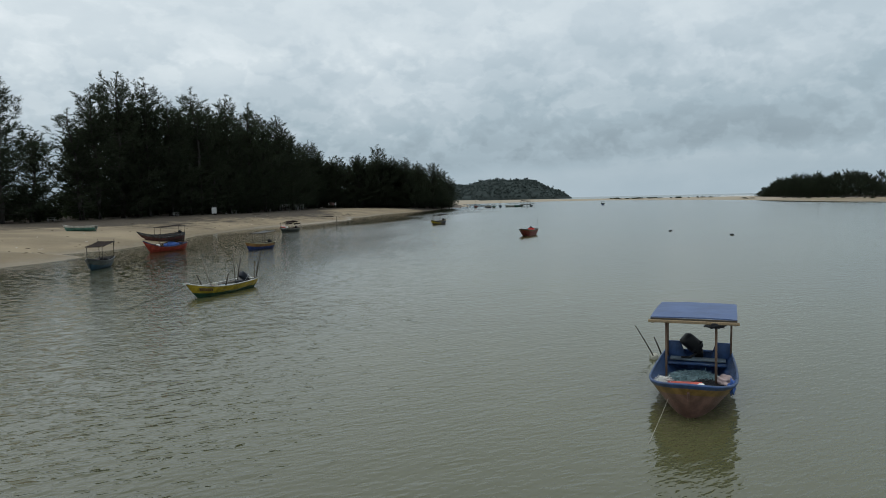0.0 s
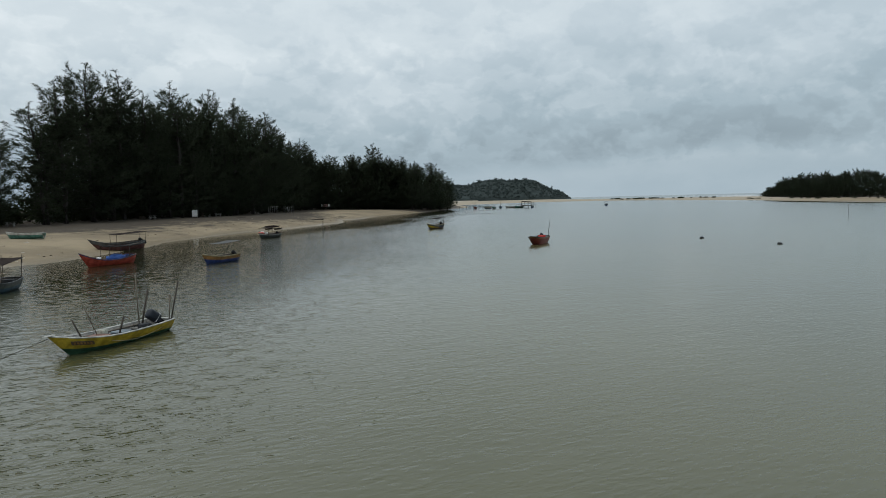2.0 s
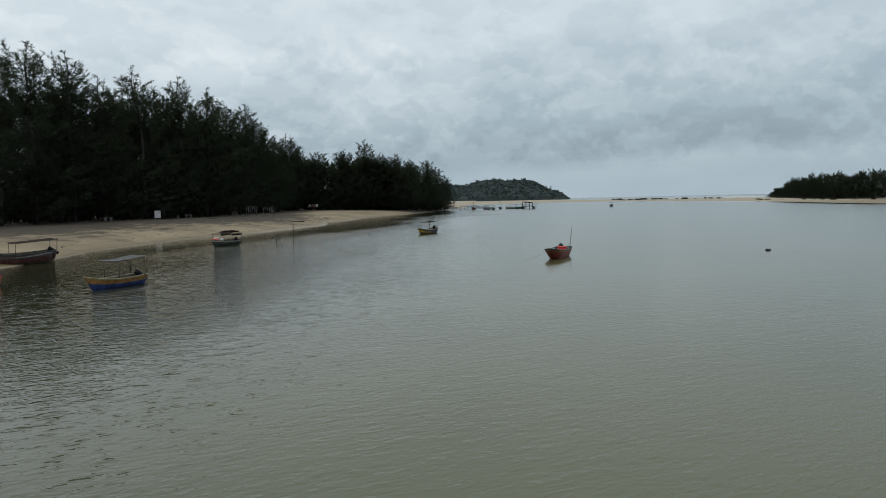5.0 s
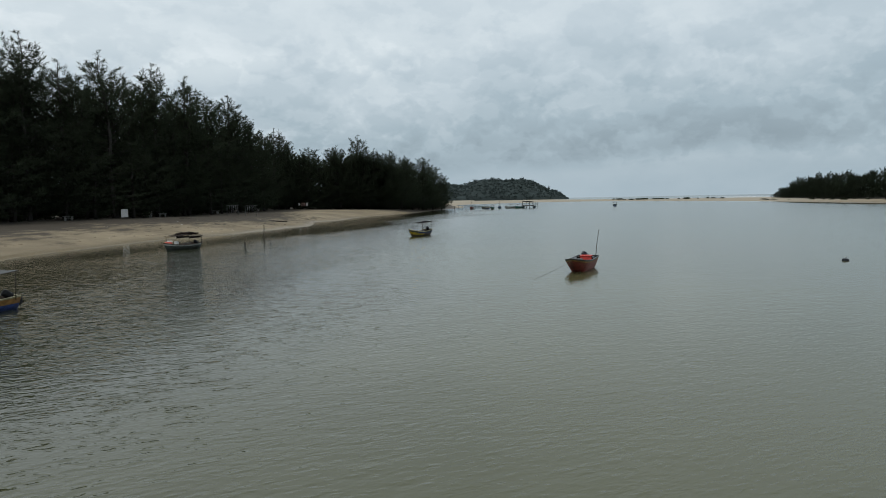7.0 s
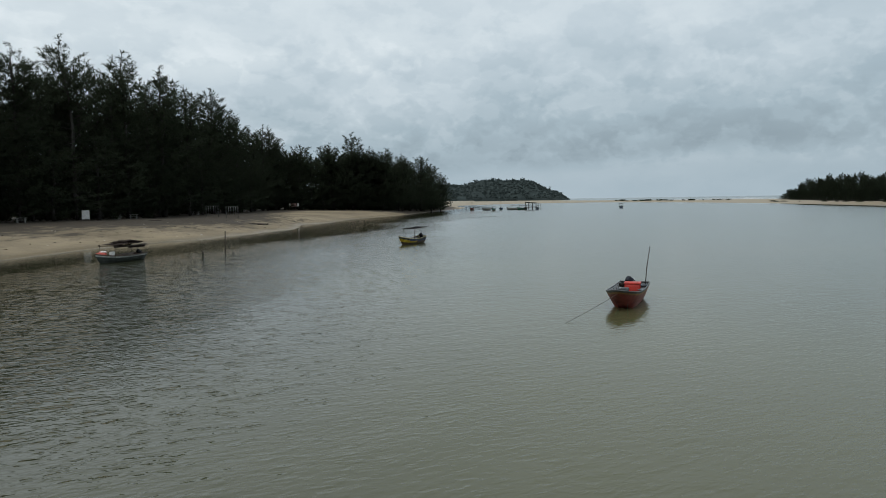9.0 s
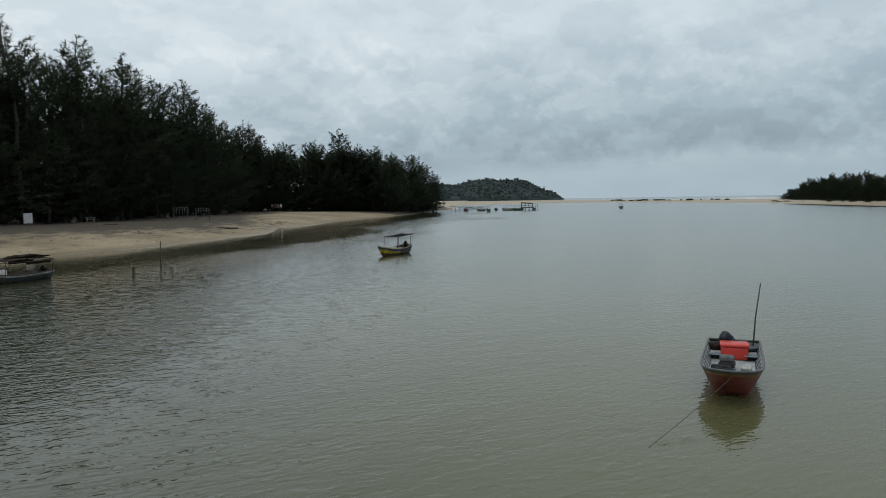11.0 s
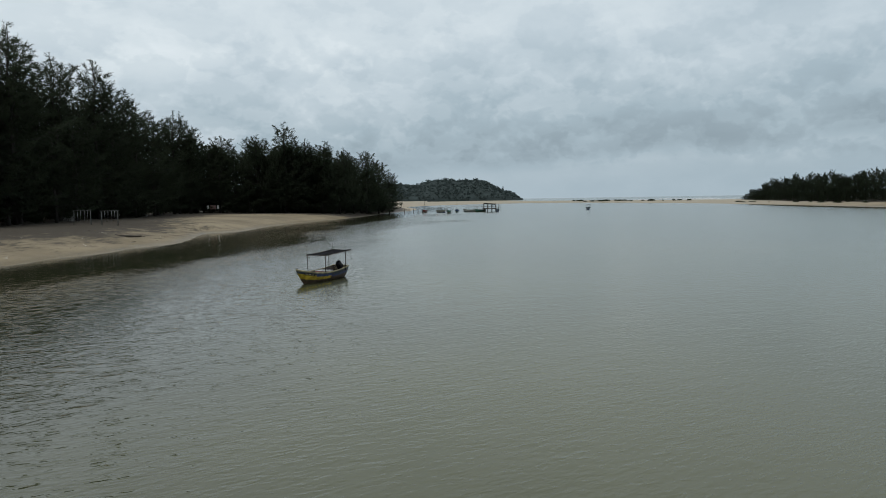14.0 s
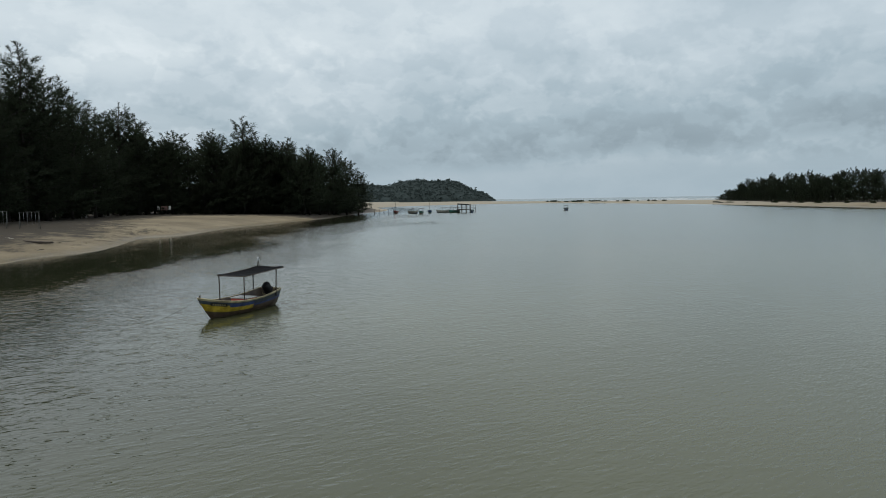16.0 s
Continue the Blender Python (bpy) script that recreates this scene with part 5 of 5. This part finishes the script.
# ---- the striped boat with a slung shade cloth ----
def striped_boat():
    h = Hull(5.0, 1.55, 0.98, 0.60, 0.80, draft=0.16, transom=0.8, full=2.2, rake=0.92)
    boat, m = boat_at(*centre((-7.48, 113.1), 25.0, 5.0), 25.0, "blue and yellow striped fishing boat under a dark shade cloth")

    def stripes(s, v):
        """Slots: brown bottom, yellow, bright blue, dark navy, cream. The yellow runs out towards the stern."""
        if v > 0.95:
            return 4
        if s > 0.72:
            return 3 if v > 0.82 else 1 if v > 0.5 else 0
        if s > 0.36:
            return 3 if v > 0.86 else 2 if v > 0.7 else 1 if v > 0.5 else 0
        return 3 if v > 0.74 else 2 if v > 0.6 else 0

    boat_hull(boat, h, [(0.5, mats["brown"]), (0.6, mats["yellow"]), (0.7, mats["deep_blue"]), (0.9, mats["slate_dark"]), (9, mats["cream"])], mats["brown"], mats["cream"], thwarts=(0.2, 0.45, 0.7), rail_r=0.026, pick=stripes)
    canopy(boat, [(0.3, -0.76, 1.70), (0.3, 0.72, 1.70), (-2.6, 0.74, 1.84), (-2.6, -0.74, 1.84)],
           [(0.3, -0.66, 0.5), (0.3, 0.66, 0.5), (-2.05, 0.64, 0.5), (-2.05, -0.64, 0.5)], tarp_black, dark_wood, sag=0.10, r=0.026, tops=[(0.28, -0.7, 1.70), (0.28, 0.66, 1.70), (-2.1, 0.66, 1.80), (-2.1, -0.66, 1.80)])
    part("mast_stub", tube([(-2.4, -0.6, 1.8), (-2.42, -0.58, 2.08)], 0.03, 5), dark_wood, boat)
    for dx in (-0.1, 0.12):
        part("antenna", tube([(-2.42, -0.58, 2.05), (-2.42 + dx, -0.58 + dx, 2.28)], 0.012, 4), steel, boat)
    motor(boat, h, 0.12, 24, None, 1.22, spin=8, dx=0.3, dz=-0.2)
    number_board(boat, h, 1, 0.92, 0.75, 0.15, black_plastic, mats["cream"], v=0.84)
    number_board(boat, h, -1, 0.92, 0.75, 0.15, black_plastic, mats["cream"], v=0.84)
    part("bow_post", tube([(2.3, 0, 0.85), (2.34, 0, 1.08)], 0.035, 6), dark_wood, boat)
    lay("fish_box", rounded_box(0.7, 0.9, 0.36, 0.03, 2), mats["orange"], m @ pose(-0.5, 0, 0.42), "orange fish box with a pale lid in the boat", "box")
    lay("box_lid", rounded_box(0.74, 0.94, 0.05, 0.02, 2), mats["white"], m @ pose(-0.5, 0, 0.63), "pale lid lying on the fish box", "lid")
    mooring_rope(m, (2.45, 0, 0.9), m @ Vector((5.0, -1.9, -0.2)), 0.15, "thin mooring rope from the striped boat's bow", 0.006)


striped_boat()


# ---- boats nearer the left bank ----
def roofed_boat(x, y, turn, h, bands, inner, rail, label, cloth, roof, posts, extra=None, z=0.0, heel=0.0, sag=0.06, engine=True, trim=0.0, engine_mat=None, inset=0.1):
    """A small boat with a flat roof: roof is front x, stern x, half width, front z, stern z."""
    boat, m = boat_at(x, y, turn, label, z=z, heel=heel, trim=trim)
    boat_hull(boat, h, bands, inner, rail, thwarts=(0.25, 0.55, 0.78))
    if roof:
        f, b, w, zf, zb = roof
        low = h.mid - 0.1
        canopy(boat, [(f, -w, zf), (f, w, zf), (b, w, zb), (b, -w, zb)], [(f - inset, -w * 0.86, low), (f - inset, w * 0.86, low), (b + 0.12, w * 0.86, low), (b + 0.12, -w * 0.86, low)], cloth, posts, sag=sag, r=0.022,
               tops=[(f - inset, -w * 0.9, zf - sag * 0.5), (f - inset, w * 0.9, zf - sag * 0.5), (b + 0.08, w * 0.9, zb - sag * 0.3), (b + 0.08, -w * 0.9, zb - sag * 0.3)])
    if engine:
        motor(boat, h, 0.0, 34, engine_mat, 1.0)
    if extra:
        extra(boat, h, m)
    return boat, m


def left_extra(boat, h, m):
    lay("engine_crate", rounded_box(0.5, 0.6, 0.55, 0.04, 2), black_plastic, m @ pose(-1.2, 0.1, 0.42), "dark engine crate in the blue boat", "crate")
    part("bowsprit", tube([(1.95, 0, 0.62), (2.6, 0.1, 0.6)], 0.035, 5), dark_wood, boat)
    for y in (0.6, -0.6):
        part("corner_stick", tube([(-2.0, y, 1.6), (-2.05, y, 2.15)], 0.022, 5), dark_wood, boat)


roofed_boat(-24.0, 47.95, -12.0, Hull(4.4, 1.4, 0.92, 0.58, 0.72, rake=0.7, full=2.3), [(0.62, mats["petrol"]), (0.9, mats["mud"]), (9, mats["dark_grey"])], mats["brown"], mats["dark_grey"],
            "blue and grey-green fishing boat with a brown canvas roof", tarp_brown, (0.8, -2.1, 0.62, 1.70, 1.96), dark_wood, left_extra, engine=False)


def orange_extra(boat, h, m):
    lay("tarp_bundle", lumpy_ball(0.85, 0.5, 0.36, 3.0, 0.5, level=3), blue_cloth, m @ pose(-0.9, 0.1, 0.55), "bright blue tarpaulin heaped in the orange boat", "tarpaulin")
    lay("foam_tub", rounded_box(0.3, 0.3, 0.4, 0.06, 2), white_foam, m @ pose(0.55, -0.2, 0.55), "white foam tub in the orange boat", "tub")


roofed_boat(-26.9, 63.3, 21.0, Hull(5.3, 1.6, 1.22, 0.46, 0.80, rake=1.0, full=2.1), [(0.12, mats["brown"]), (0.92, mats["orange"]), (9, mats["blue"])], mats["deep_blue"], mats["maroon"],
            "orange-red fishing boat with blue inside and a dark roof", tarp_dark, (0.15, -2.1, 0.62, 1.62, 1.58), dark_wood, orange_extra, engine=False)
roofed_boat(-34.4, 78.7, 33.0, Hull(6.1, 1.45, 1.15, 0.52, 0.8, rake=1.35, full=2.0), [(0.3, mats["brown"]), (0.86, mats["maroon"]), (9, mats["dark_grey"])], mats["brown"], mats["dark_grey"],
            "long maroon fishing boat drawn up at the water's edge", tarp_brown, None, dark_wood, z=0.08, heel=3, engine=False)
roofed_boat(-35.7, 80.9, 33.0, Hull(6.6, 1.5, 1.2, 0.6, 0.8, rake=1.35, full=2.0), [(0.3, mats["brown"]), (0.8, mats["maroon"]), (9, mats["dark_grey"])], mats["brown"], mats["dark_grey"],
            "maroon fishing boat with a long brown roof, grounded on the beach", tarp_brown, (0.4, -3.4, 0.8, 1.62, 1.84), dark_wood, z=0.2, heel=-2)
roofed_boat(-18.75, 64.0, 19.0, Hull(4.3, 1.4, 0.85, 0.55, 0.62, rake=0.65, full=2.3), [(0.6, mats["deep_blue"]), (0.95, mats["ochre"]), (9, mats["cream"])], mats["brown"], mats["cream"],
            "blue and tan fishing boat under a flat grey roof", tarp_grey, (0.42, -1.98, 0.70, 1.64, 1.80), dark_wood, sag=0.10, inset=0.3)


def white_extra(boat, h, m):
    part("front_panel", rounded_box(0.04, 0.7, 0.35, 0.01, 1, Matrix.Translation((1.75, 0, 0.80))), pink_cloth, boat)
    for y in (0.76, -0.76):
        part("side_cloth", rounded_box(2.0, 0.03, 0.22, 0.012, 1, Matrix.Translation((-1.3, y, 1.22))), tarp_brown, boat)
    part("bow_cloth", lumpy_ball(0.22, 0.46, 0.14, 5.0, 0.6, Matrix.Translation((2.0, 0, 0.74)), 3), pink_cloth, boat, "faded red rolled cloth")
    part("bow_cloth", lumpy_ball(0.10, 0.30, 0.09, 7.0, 0.6, Matrix.Translation((1.78, 0.05, 0.92)), 3), white_foam, boat, "white rolled cloth")
    part("loose_canvas", lumpy_ball(1.25, 0.62, 0.13, 9.0, 1.0, Matrix.Translation((-0.9, 0, 1.60)), 3), tarp_brown, boat, "rumpled dark canvas on the roof")
    lay("foam_tub", rounded_box(0.34, 0.34, 0.4, 0.06, 2), white_foam, m @ pose(0.95, 0.2, 0.7), "white foam tub in the white boat", "tub")


roofed_boat(-26.1, 99.2, 14.0, Hull(5.3, 1.75, 0.80, 0.50, 0.58, rake=0.6, full=2.4), [(0.76, mats["mud"]), (0.92, mats["white"]), (9, mats["brown"])], mats["brown"], mats["brown"],
            "dark-hulled fishing boat with white side band and brown canvas cover", tarp_brown, (1.35, -2.5, 0.88, 1.40, 1.32), dark_wood, white_extra, sag=-0.22)

# small teal boat on the sand, above the tide line
TEAL = (-45.3, 81.4)
th = Hull(4.3, 1.4, 0.78, 0.52, 0.56, rake=0.5, full=2.2, draft=0.12)
boat, m = boat_at(TEAL[0], TEAL[1], 80.0, "small teal rowing boat with white rail lying on dry sand", z=ground_at(TEAL[0] * S, TEAL[1] * S) + 0.10, heel=4, name="rowing_boat")
boat_hull(boat, th, [(0.7, mats["teal"]), (9, mats["white"])], mats["teal"], mats["white"], thwarts=(0.25, 0.5, 0.75))


# ---- far moorings by the sandbar ----
def far_boat(x, y, turn, long, bands, label, roof=None, mast=0.0):
    h = Hull(long * 1.15, long * 0.34, 1.15, 0.8, 0.85, rake=0.6)
    boat, m = boat_at(x, y, turn, label, "boats moored by the sandbar")
    boat_hull(boat, h, bands, mats["brown"], mats["dark_grey"], thwarts=(0.3, 0.6))
    if roof:
        f, b, w = long * 0.2, -long * 0.42, long * 0.13
        canopy(boat, [(f, -w, 1.9), (f, w, 1.9), (b, w, 2.0), (b, -w, 2.0)], [(f, -w, 0.5), (f, w, 0.5), (b, w, 0.5), (b, -w, 0.5)], roof, dark_wood, r=0.04)
    if mast:
        part("mast", tube([(0, 0, 0.3), (0.05, 0, mast)], 0.06, 5, 0.6), dark_wood, boat)


two = lambda a, b: [(0.5, mats[a]), (9, mats[b])]
far_boat(-3.0, 309, 10, 5.0, two("brown", "red"), "dark boat with a bare mast near the sandbar", None, 4.6)
far_boat(2.6, 303, -30, 5.5, two("deep_blue", "white"), "dark blue boat with a pale roof near the sandbar", tarp_grey)
far_boat(4.6, 292, 8, 5.2, two("brown", "teal"), "grey boat with a pale canvas roof near the sandbar", tarp_grey)
far_boat(7.6, 305, 5, 5.2, two("green", "blue"), "blue boat with a bare mast near the sandbar", None, 4.6)
far_boat(12.2, 308, 55, 6.5, two("grey", "white"), "white boat under a pale cover near the sandbar", tarp_grey)
far_boat(15.2, 306, 40, 5.6, two("green", "teal"), "green boat with a pale roof near the sandbar", tarp_grey)
far_boat(20.6, 303, 5, 5.2, two("deep_blue", "slate"), "dark grey boat beside the stilt platform", None)
far_boat(52.6, 314, 10, 6.0, two("deep_blue", "slate"), "small grey cabin boat alone near the sandbar", tarp_grey)


# ---- the stilt platform in the shallows ----
def stilt_platform():
    x0, y0 = 18.4 * S, 306 * S
    t = thing("stilt_platform", pose(x0, y0, 0), "dark wooden fishing platform on stilts with a low roof", "platform")
    for x in (-2.3, -0.8, 0.8, 2.3):
        for y in (-1.2, 1.2):
            part("stilt", tube([(x, y, -1.2), (x, y, 3.1 if abs(x) > 1 or y < 0 else 3.0)], 0.09, 6), dark_wood, t)
    part("deck", rounded_box(5.2, 2.8, 0.3, 0.02, 1, Matrix.Translation((0, 0, 1.15))), dark_wood, t)
    part("roof", rounded_box(4.2, 3.0, 0.4, 0.03, 1, Matrix.Translation((-0.2, 0, 3.0)) @ pose(0, 0, 0, 0, 4, 0)), tarp_dark, t)
    for y in (-1.2, 1.2):
        part("rail", tube([(-2.3, y, 1.95), (2.3, y, 1.95)], 0.05, 5), dark_wood, t)
    for x in (3.4, 4.3):
        part("stilt", tube([(x, 0, -1.2), (x, 0, 3.0 - 0.3 * (x - 3))], 0.07, 5), dark_wood, t)
    part("rail", tube([(2.3, 0, 1.7), (4.3, 0, 1.6)], 0.05, 5), dark_wood, t)


stilt_platform()


# ---- marks in the water ----
def buoy(x, y, label):
    t = thing("mooring_buoy", pose(x * S, y * S, 0.02, 3, 5, 30), label, "buoy", "mooring buoys")
    part("drum", rounded_box(0.46, 0.32, 0.28, 0.10, 3), net_black, t)
    part("ring", tube([(math.cos(a) * 0.08, 0, 0.2 + math.sin(a) * 0.08) for a in np.linspace(0, 2 * math.pi, 9)], 0.015, 5), steel, t)


buoy(20.75, 80.25, "dark drum-shaped mooring buoy half awash")
buoy(23.95, 70.9, "dark drum-shaped mooring buoy half awash")


def water_post(x, y, high, r, label, lean=0.0, arm=0.0):
    t = thing("mooring_post", pose(x * S, y * S, 0), label, "post", "posts standing in the water")
    part("shaft", tube([(0, 0, -1.3), (lean * 0.5, 0.02, high * 0.5), (lean, 0, high)], r, 7, 0.8), dark_wood, t)
    if arm:
        part("arm", tube([(lean, 0, high - 0.05), (lean - arm, -0.1, high + 0.03)], r * 0.7, 6, 0.8), dark_wood, t)


water_post(-20.94, 106.24, 2.1, 0.06, "dark wooden mooring post standing in shallow water", 0.08)
water_post(-20.5, 106.9, 0.1, 0.13, "short rotten stump beside a mooring post")
water_post(-22.9, 106.4, 0.16, 0.13, "pale-topped stump breaking the water", 0.1)
water_post(58.2, 128.2, 2.2, 0.035, "thin bare stake standing in shallow water", 0.06)
water_post(76.3, 155.0, 1.9, 0.035, "thin bare stake standing in shallow water", -0.05)
for k in range(5):
    water_post(-9.6 + 1.5 * k, 306.0 - 0.4 * k, 1.6 + 0.3 * (k % 2), 0.11, "thick dark pile in a short row off the beach", 0.04)


# ---- on the beach ----
def driftwood(x, y, long, r, spin, label):
    gz = ground_at(x * S, y * S)
    rr = random.Random(int(x * 10))
    pts = [(long * (k / 5 - 0.5), rr.uniform(-0.06, 0.06), rr.uniform(0, 0.05)) for k in range(6)]
    me = tube(pts, r, 7, 0.6)
    me.materials.append(dark_wood)
    ob = new("driftwood_log", me)
    ob.matrix_basis = pose(x * S, y * S, gz + r * 0.6, 0, 0, spin)
    tagged(ob, label, "driftwood", "driftwood on the sand")


driftwood(-33.2, 153.0, 5.0, 0.17, -30, "dark driftwood log lying on the beach")
driftwood(-47.5, 150.0, 2.2, 0.09, 20, "thin grey driftwood branch on the beach")
driftwood(-30.0, 113.5, 3.0, 0.14, 15, "dark half-buried driftwood log at the tide line")


board_white = plain("grimy_white_board", (0.46, 0.47, 0.47), 0.7, scale=3, spread=0.15)


def white_sign(x, y):
    t = thing("notice_board", pose(x * S, y * S, ground_at(x * S, y * S), 0, 0, 20), "plain white notice board on two posts by the trees", "sign")
    for px in (-0.55, 0.55):
        part("post", tube([(px, 0, -0.3), (px, 0, 1.75)], 0.04, 6), grey_wood, t)
    part("panel", rounded_box(1.12, 0.04, 1.45, 0.01, 1, Matrix.Translation((0, -0.05, 1.05))), board_white, t)


white_sign(-54.0, 143.2)


def red_sign(x, y):
    t = thing("notice_board", pose(x * S, y * S, ground_at(x * S, y * S), 0, 0, 12), "red notice board between two small white panels", "sign")
    for px in (-0.55, 0.55, -1.3, 1.3):
        part("post", tube([(px, 0, -0.3), (px, 0, 2.1)], 0.045, 6), grey_wood, t)
    part("red_panel", rounded_box(1.6, 0.05, 1.05, 0.01, 1, Matrix.Translation((0, -0.06, 1.6))), mats["primer"], t)
    for px in (-1.3, 1.3):
        part("white_panel", rounded_box(0.55, 0.05, 0.95, 0.01, 1, Matrix.Translation((px, -0.06, 1.65))), white_foam, t)


red_sign(-50.8, 238.5)


frame_paint = plain("dull_grey_pole_paint", (0.10, 0.105, 0.10), 0.6)


def swing_frame(x, y, spin):
    t = thing("swing_frame", pose(x * S, y * S, ground_at(x * S, y * S), 0, 0, spin), "grey-painted pole swing frame at the edge of the wood", "swing frame", "swing frames by the trees")
    for px in (-1.2, 1.2):
        for py in (-0.5, 0.5):
            part("leg", tube([(px, py, -0.2), (px, 0, 2.35)], 0.032, 6), frame_paint, t)
    part("top_bar", tube([(-1.35, 0, 2.35), (1.35, 0, 2.35)], 0.036, 6), frame_paint, t)
    for px in (-0.7, -0.25, 0.3, 0.75):
        part("chain", tube([(px, 0, 2.35), (px, 0.02, 0.6)], 0.022, 4), steel, t)
    for px in (-0.47, 0.52):
        part("seat", rounded_box(0.5, 0.2, 0.05, 0.01, 1, Matrix.Translation((px, 0.02, 0.58))), grey_wood, t)


swing_frame(-48.0, 173.0, 15)
swing_frame(-44.6, 173.6, 15)


# ---- surf breaking beyond the sandbar ----
surf_mat = plain("white_surf_foam", (0.5, 0.52, 0.53), 0.8, scale=0.3, spread=0.3)
r = random.Random(77)
for i in range(22):
    x0, y0, long = r.uniform(170, 520), r.uniform(830, 1250), r.uniform(40, 130)
    verts, faces, n = [], [], 26
    for k in range(n):
        u = k / (n - 1)
        fat = math.sin(math.pi * u) * r.uniform(0.5, 1.3)
        x, y = x0 + long * u, y0 + 6 * math.sin(u * 5 + i)
        verts += [(x, y - 2.0 * fat, -0.05), (x, y, 0.05 + 0.55 * fat), (x, y + 2.4 * fat + 0.1, -0.05)]
    for k in range(n - 1):
        faces += [(3 * k, 3 * k + 3, 3 * k + 4, 3 * k + 1), (3 * k + 1, 3 * k + 4, 3 * k + 5, 3 * k + 2)]
    ob = new("surf_wave", mesh_from("surf_wave", verts, faces, (surf_mat,)))
    tagged(ob, "white breaking wave beyond the sandbar", "wave", "breaking waves")


# ---- under the trees ----
concrete = plain("weathered_concrete", (0.22, 0.215, 0.2), 0.8, scale=2)


# tables added as stand-ins for unidentified pale spots under the trees
def stand_in_table(x, y, spin):
    t = thing("stand_in_table", pose(x * S, y * S, ground_at(x * S, y * S), 0, 0, spin), "pale concrete table added in place of bright spots under trees", "table", "picnic tables under the trees")
    part("tabletop", rounded_box(1.7, 0.8, 0.09, 0.02, 1, Matrix.Translation((0, 0, 0.76))), concrete, t)
    for px in (-0.55, 0.55):
        part("pedestal", rounded_box(0.18, 0.5, 0.8, 0.02, 1, Matrix.Translation((px, 0, 0.36))), concrete, t)
    for py in (-0.75, 0.75):
        part("bench", rounded_box(1.5, 0.3, 0.08, 0.02, 1, Matrix.Translation((0, py, 0.45))), concrete, t)
        for px in (-0.5, 0.5):
            part("bench_leg", rounded_box(0.12, 0.24, 0.5, 0.02, 1, Matrix.Translation((px, py, 0.2))), concrete, t)


for x, y, spin in ((-60.0, 138.5, 40), (-57.6, 158.0, 10), (-56.6, 161.5, 25), (-55.6, 184.0, 5), (-56.5, 214.0, 10), (-69.0, 113.0, 30)):
    stand_in_table(x, y, spin)


# scraps along the drift line: shells, husks and driftwood chips
r = random.Random(31)
verts, faces = [], []
for _ in range(150):
    f = r.uniform(0.12, 0.62)
    k = f * (len(BANK) - 8)
    a, b = BANK[int(k)], BANK[int(k) + 1]
    off = r.choice((r.gauss(3.0, 0.7), r.uniform(2, 16), r.gauss(9.0, 1.0)))
    x, y = (a[0] + (b[0] - a[0]) * (k % 1) - off) * S, (a[1] + (b[1] - a[1]) * (k % 1)) * S
    z = ground_at(x, y)
    w, l, h, t = r.uniform(0.03, 0.09), r.uniform(0.06, 0.3), r.uniform(0.02, 0.07), r.uniform(0, math.pi)
    base = len(verts)
    for dx, dy, dz in ((-l, -w, -0.05), (l, -w, -0.05), (l, w, -0.05), (-l, w, -0.05), (-l * 0.7, -w * 0.6, h), (l * 0.6, -w * 0.6, h), (l * 0.6, w * 0.6, h * 0.8), (-l * 0.7, w * 0.6, h)):
        verts.append((x + dx * math.cos(t) - dy * math.sin(t), y + dx * math.sin(t) + dy * math.cos(t), z + dz))
    faces += [tuple(base + q for q in f4) for f4 in ((4, 5, 6, 7), (0, 1, 5, 4), (1, 2, 6, 5), (2, 3, 7, 6), (3, 0, 4, 7))]


def build_scraps(gr, b):
    rnd = gr.n("ShaderNodeNewGeometry").outputs["Random Per Island"]
    gr.j(gr.ramp(rnd, [(0.0, (0.05, 0.04, 0.03)), (0.5, (0.13, 0.095, 0.06)), (0.75, (0.4, 0.36, 0.3)), (1.0, (0.6, 0.58, 0.54))], smooth=False), b.inputs["Base Color"])
    b.inputs["Roughness"].default_value = 0.85


drift = new("drift_line_scraps", mesh_from("drift_line_scraps", verts, faces, (material("drift_scraps", build_scraps),)))
tagged(drift, "scattered shells, husks and wood chips along the beach", "beach debris", kind="stuff")


# the wash line: a thin lip of foam and pale wet grit where the ripples run out
verts, faces = [], []
line = [(x * S, y * S) for x, y in eased(BANK[6:-8], 1)]
for i, (x, y) in enumerate(line):
    a, b = line[max(i - 1, 0)], line[min(i + 1, len(line) - 1)]
    n = Vector((a[1] - b[1], b[0] - a[0])).normalized()
    wob = 0.22 * noise.noise(Vector((x * 0.6, y * 0.6, 4)))
    fat = 0.03 + 0.14 * max(0, noise.noise(Vector((x * 0.25, y * 0.25, 9))))
    for off, z in ((-fat, 0.012), (0.0, 0.045), (fat, 0.03)):
        verts.append((x + n.x * (off + wob), y + n.y * (off + wob), z))
for i in range(len(line) - 1):
    faces += [(3 * i, 3 * i + 3, 3 * i + 4, 3 * i + 1), (3 * i + 1, 3 * i + 4, 3 * i + 5, 3 * i + 2)]
wash = new("wash_line", mesh_from("wash_line", verts, faces, (plain("pale_wash_foam", (0.30, 0.26, 0.20), 0.7, scale=2.0, spread=0.4),), smooth=True))
tagged(wash, "thin pale line of foam at the water's edge", "foam", kind="stuff")
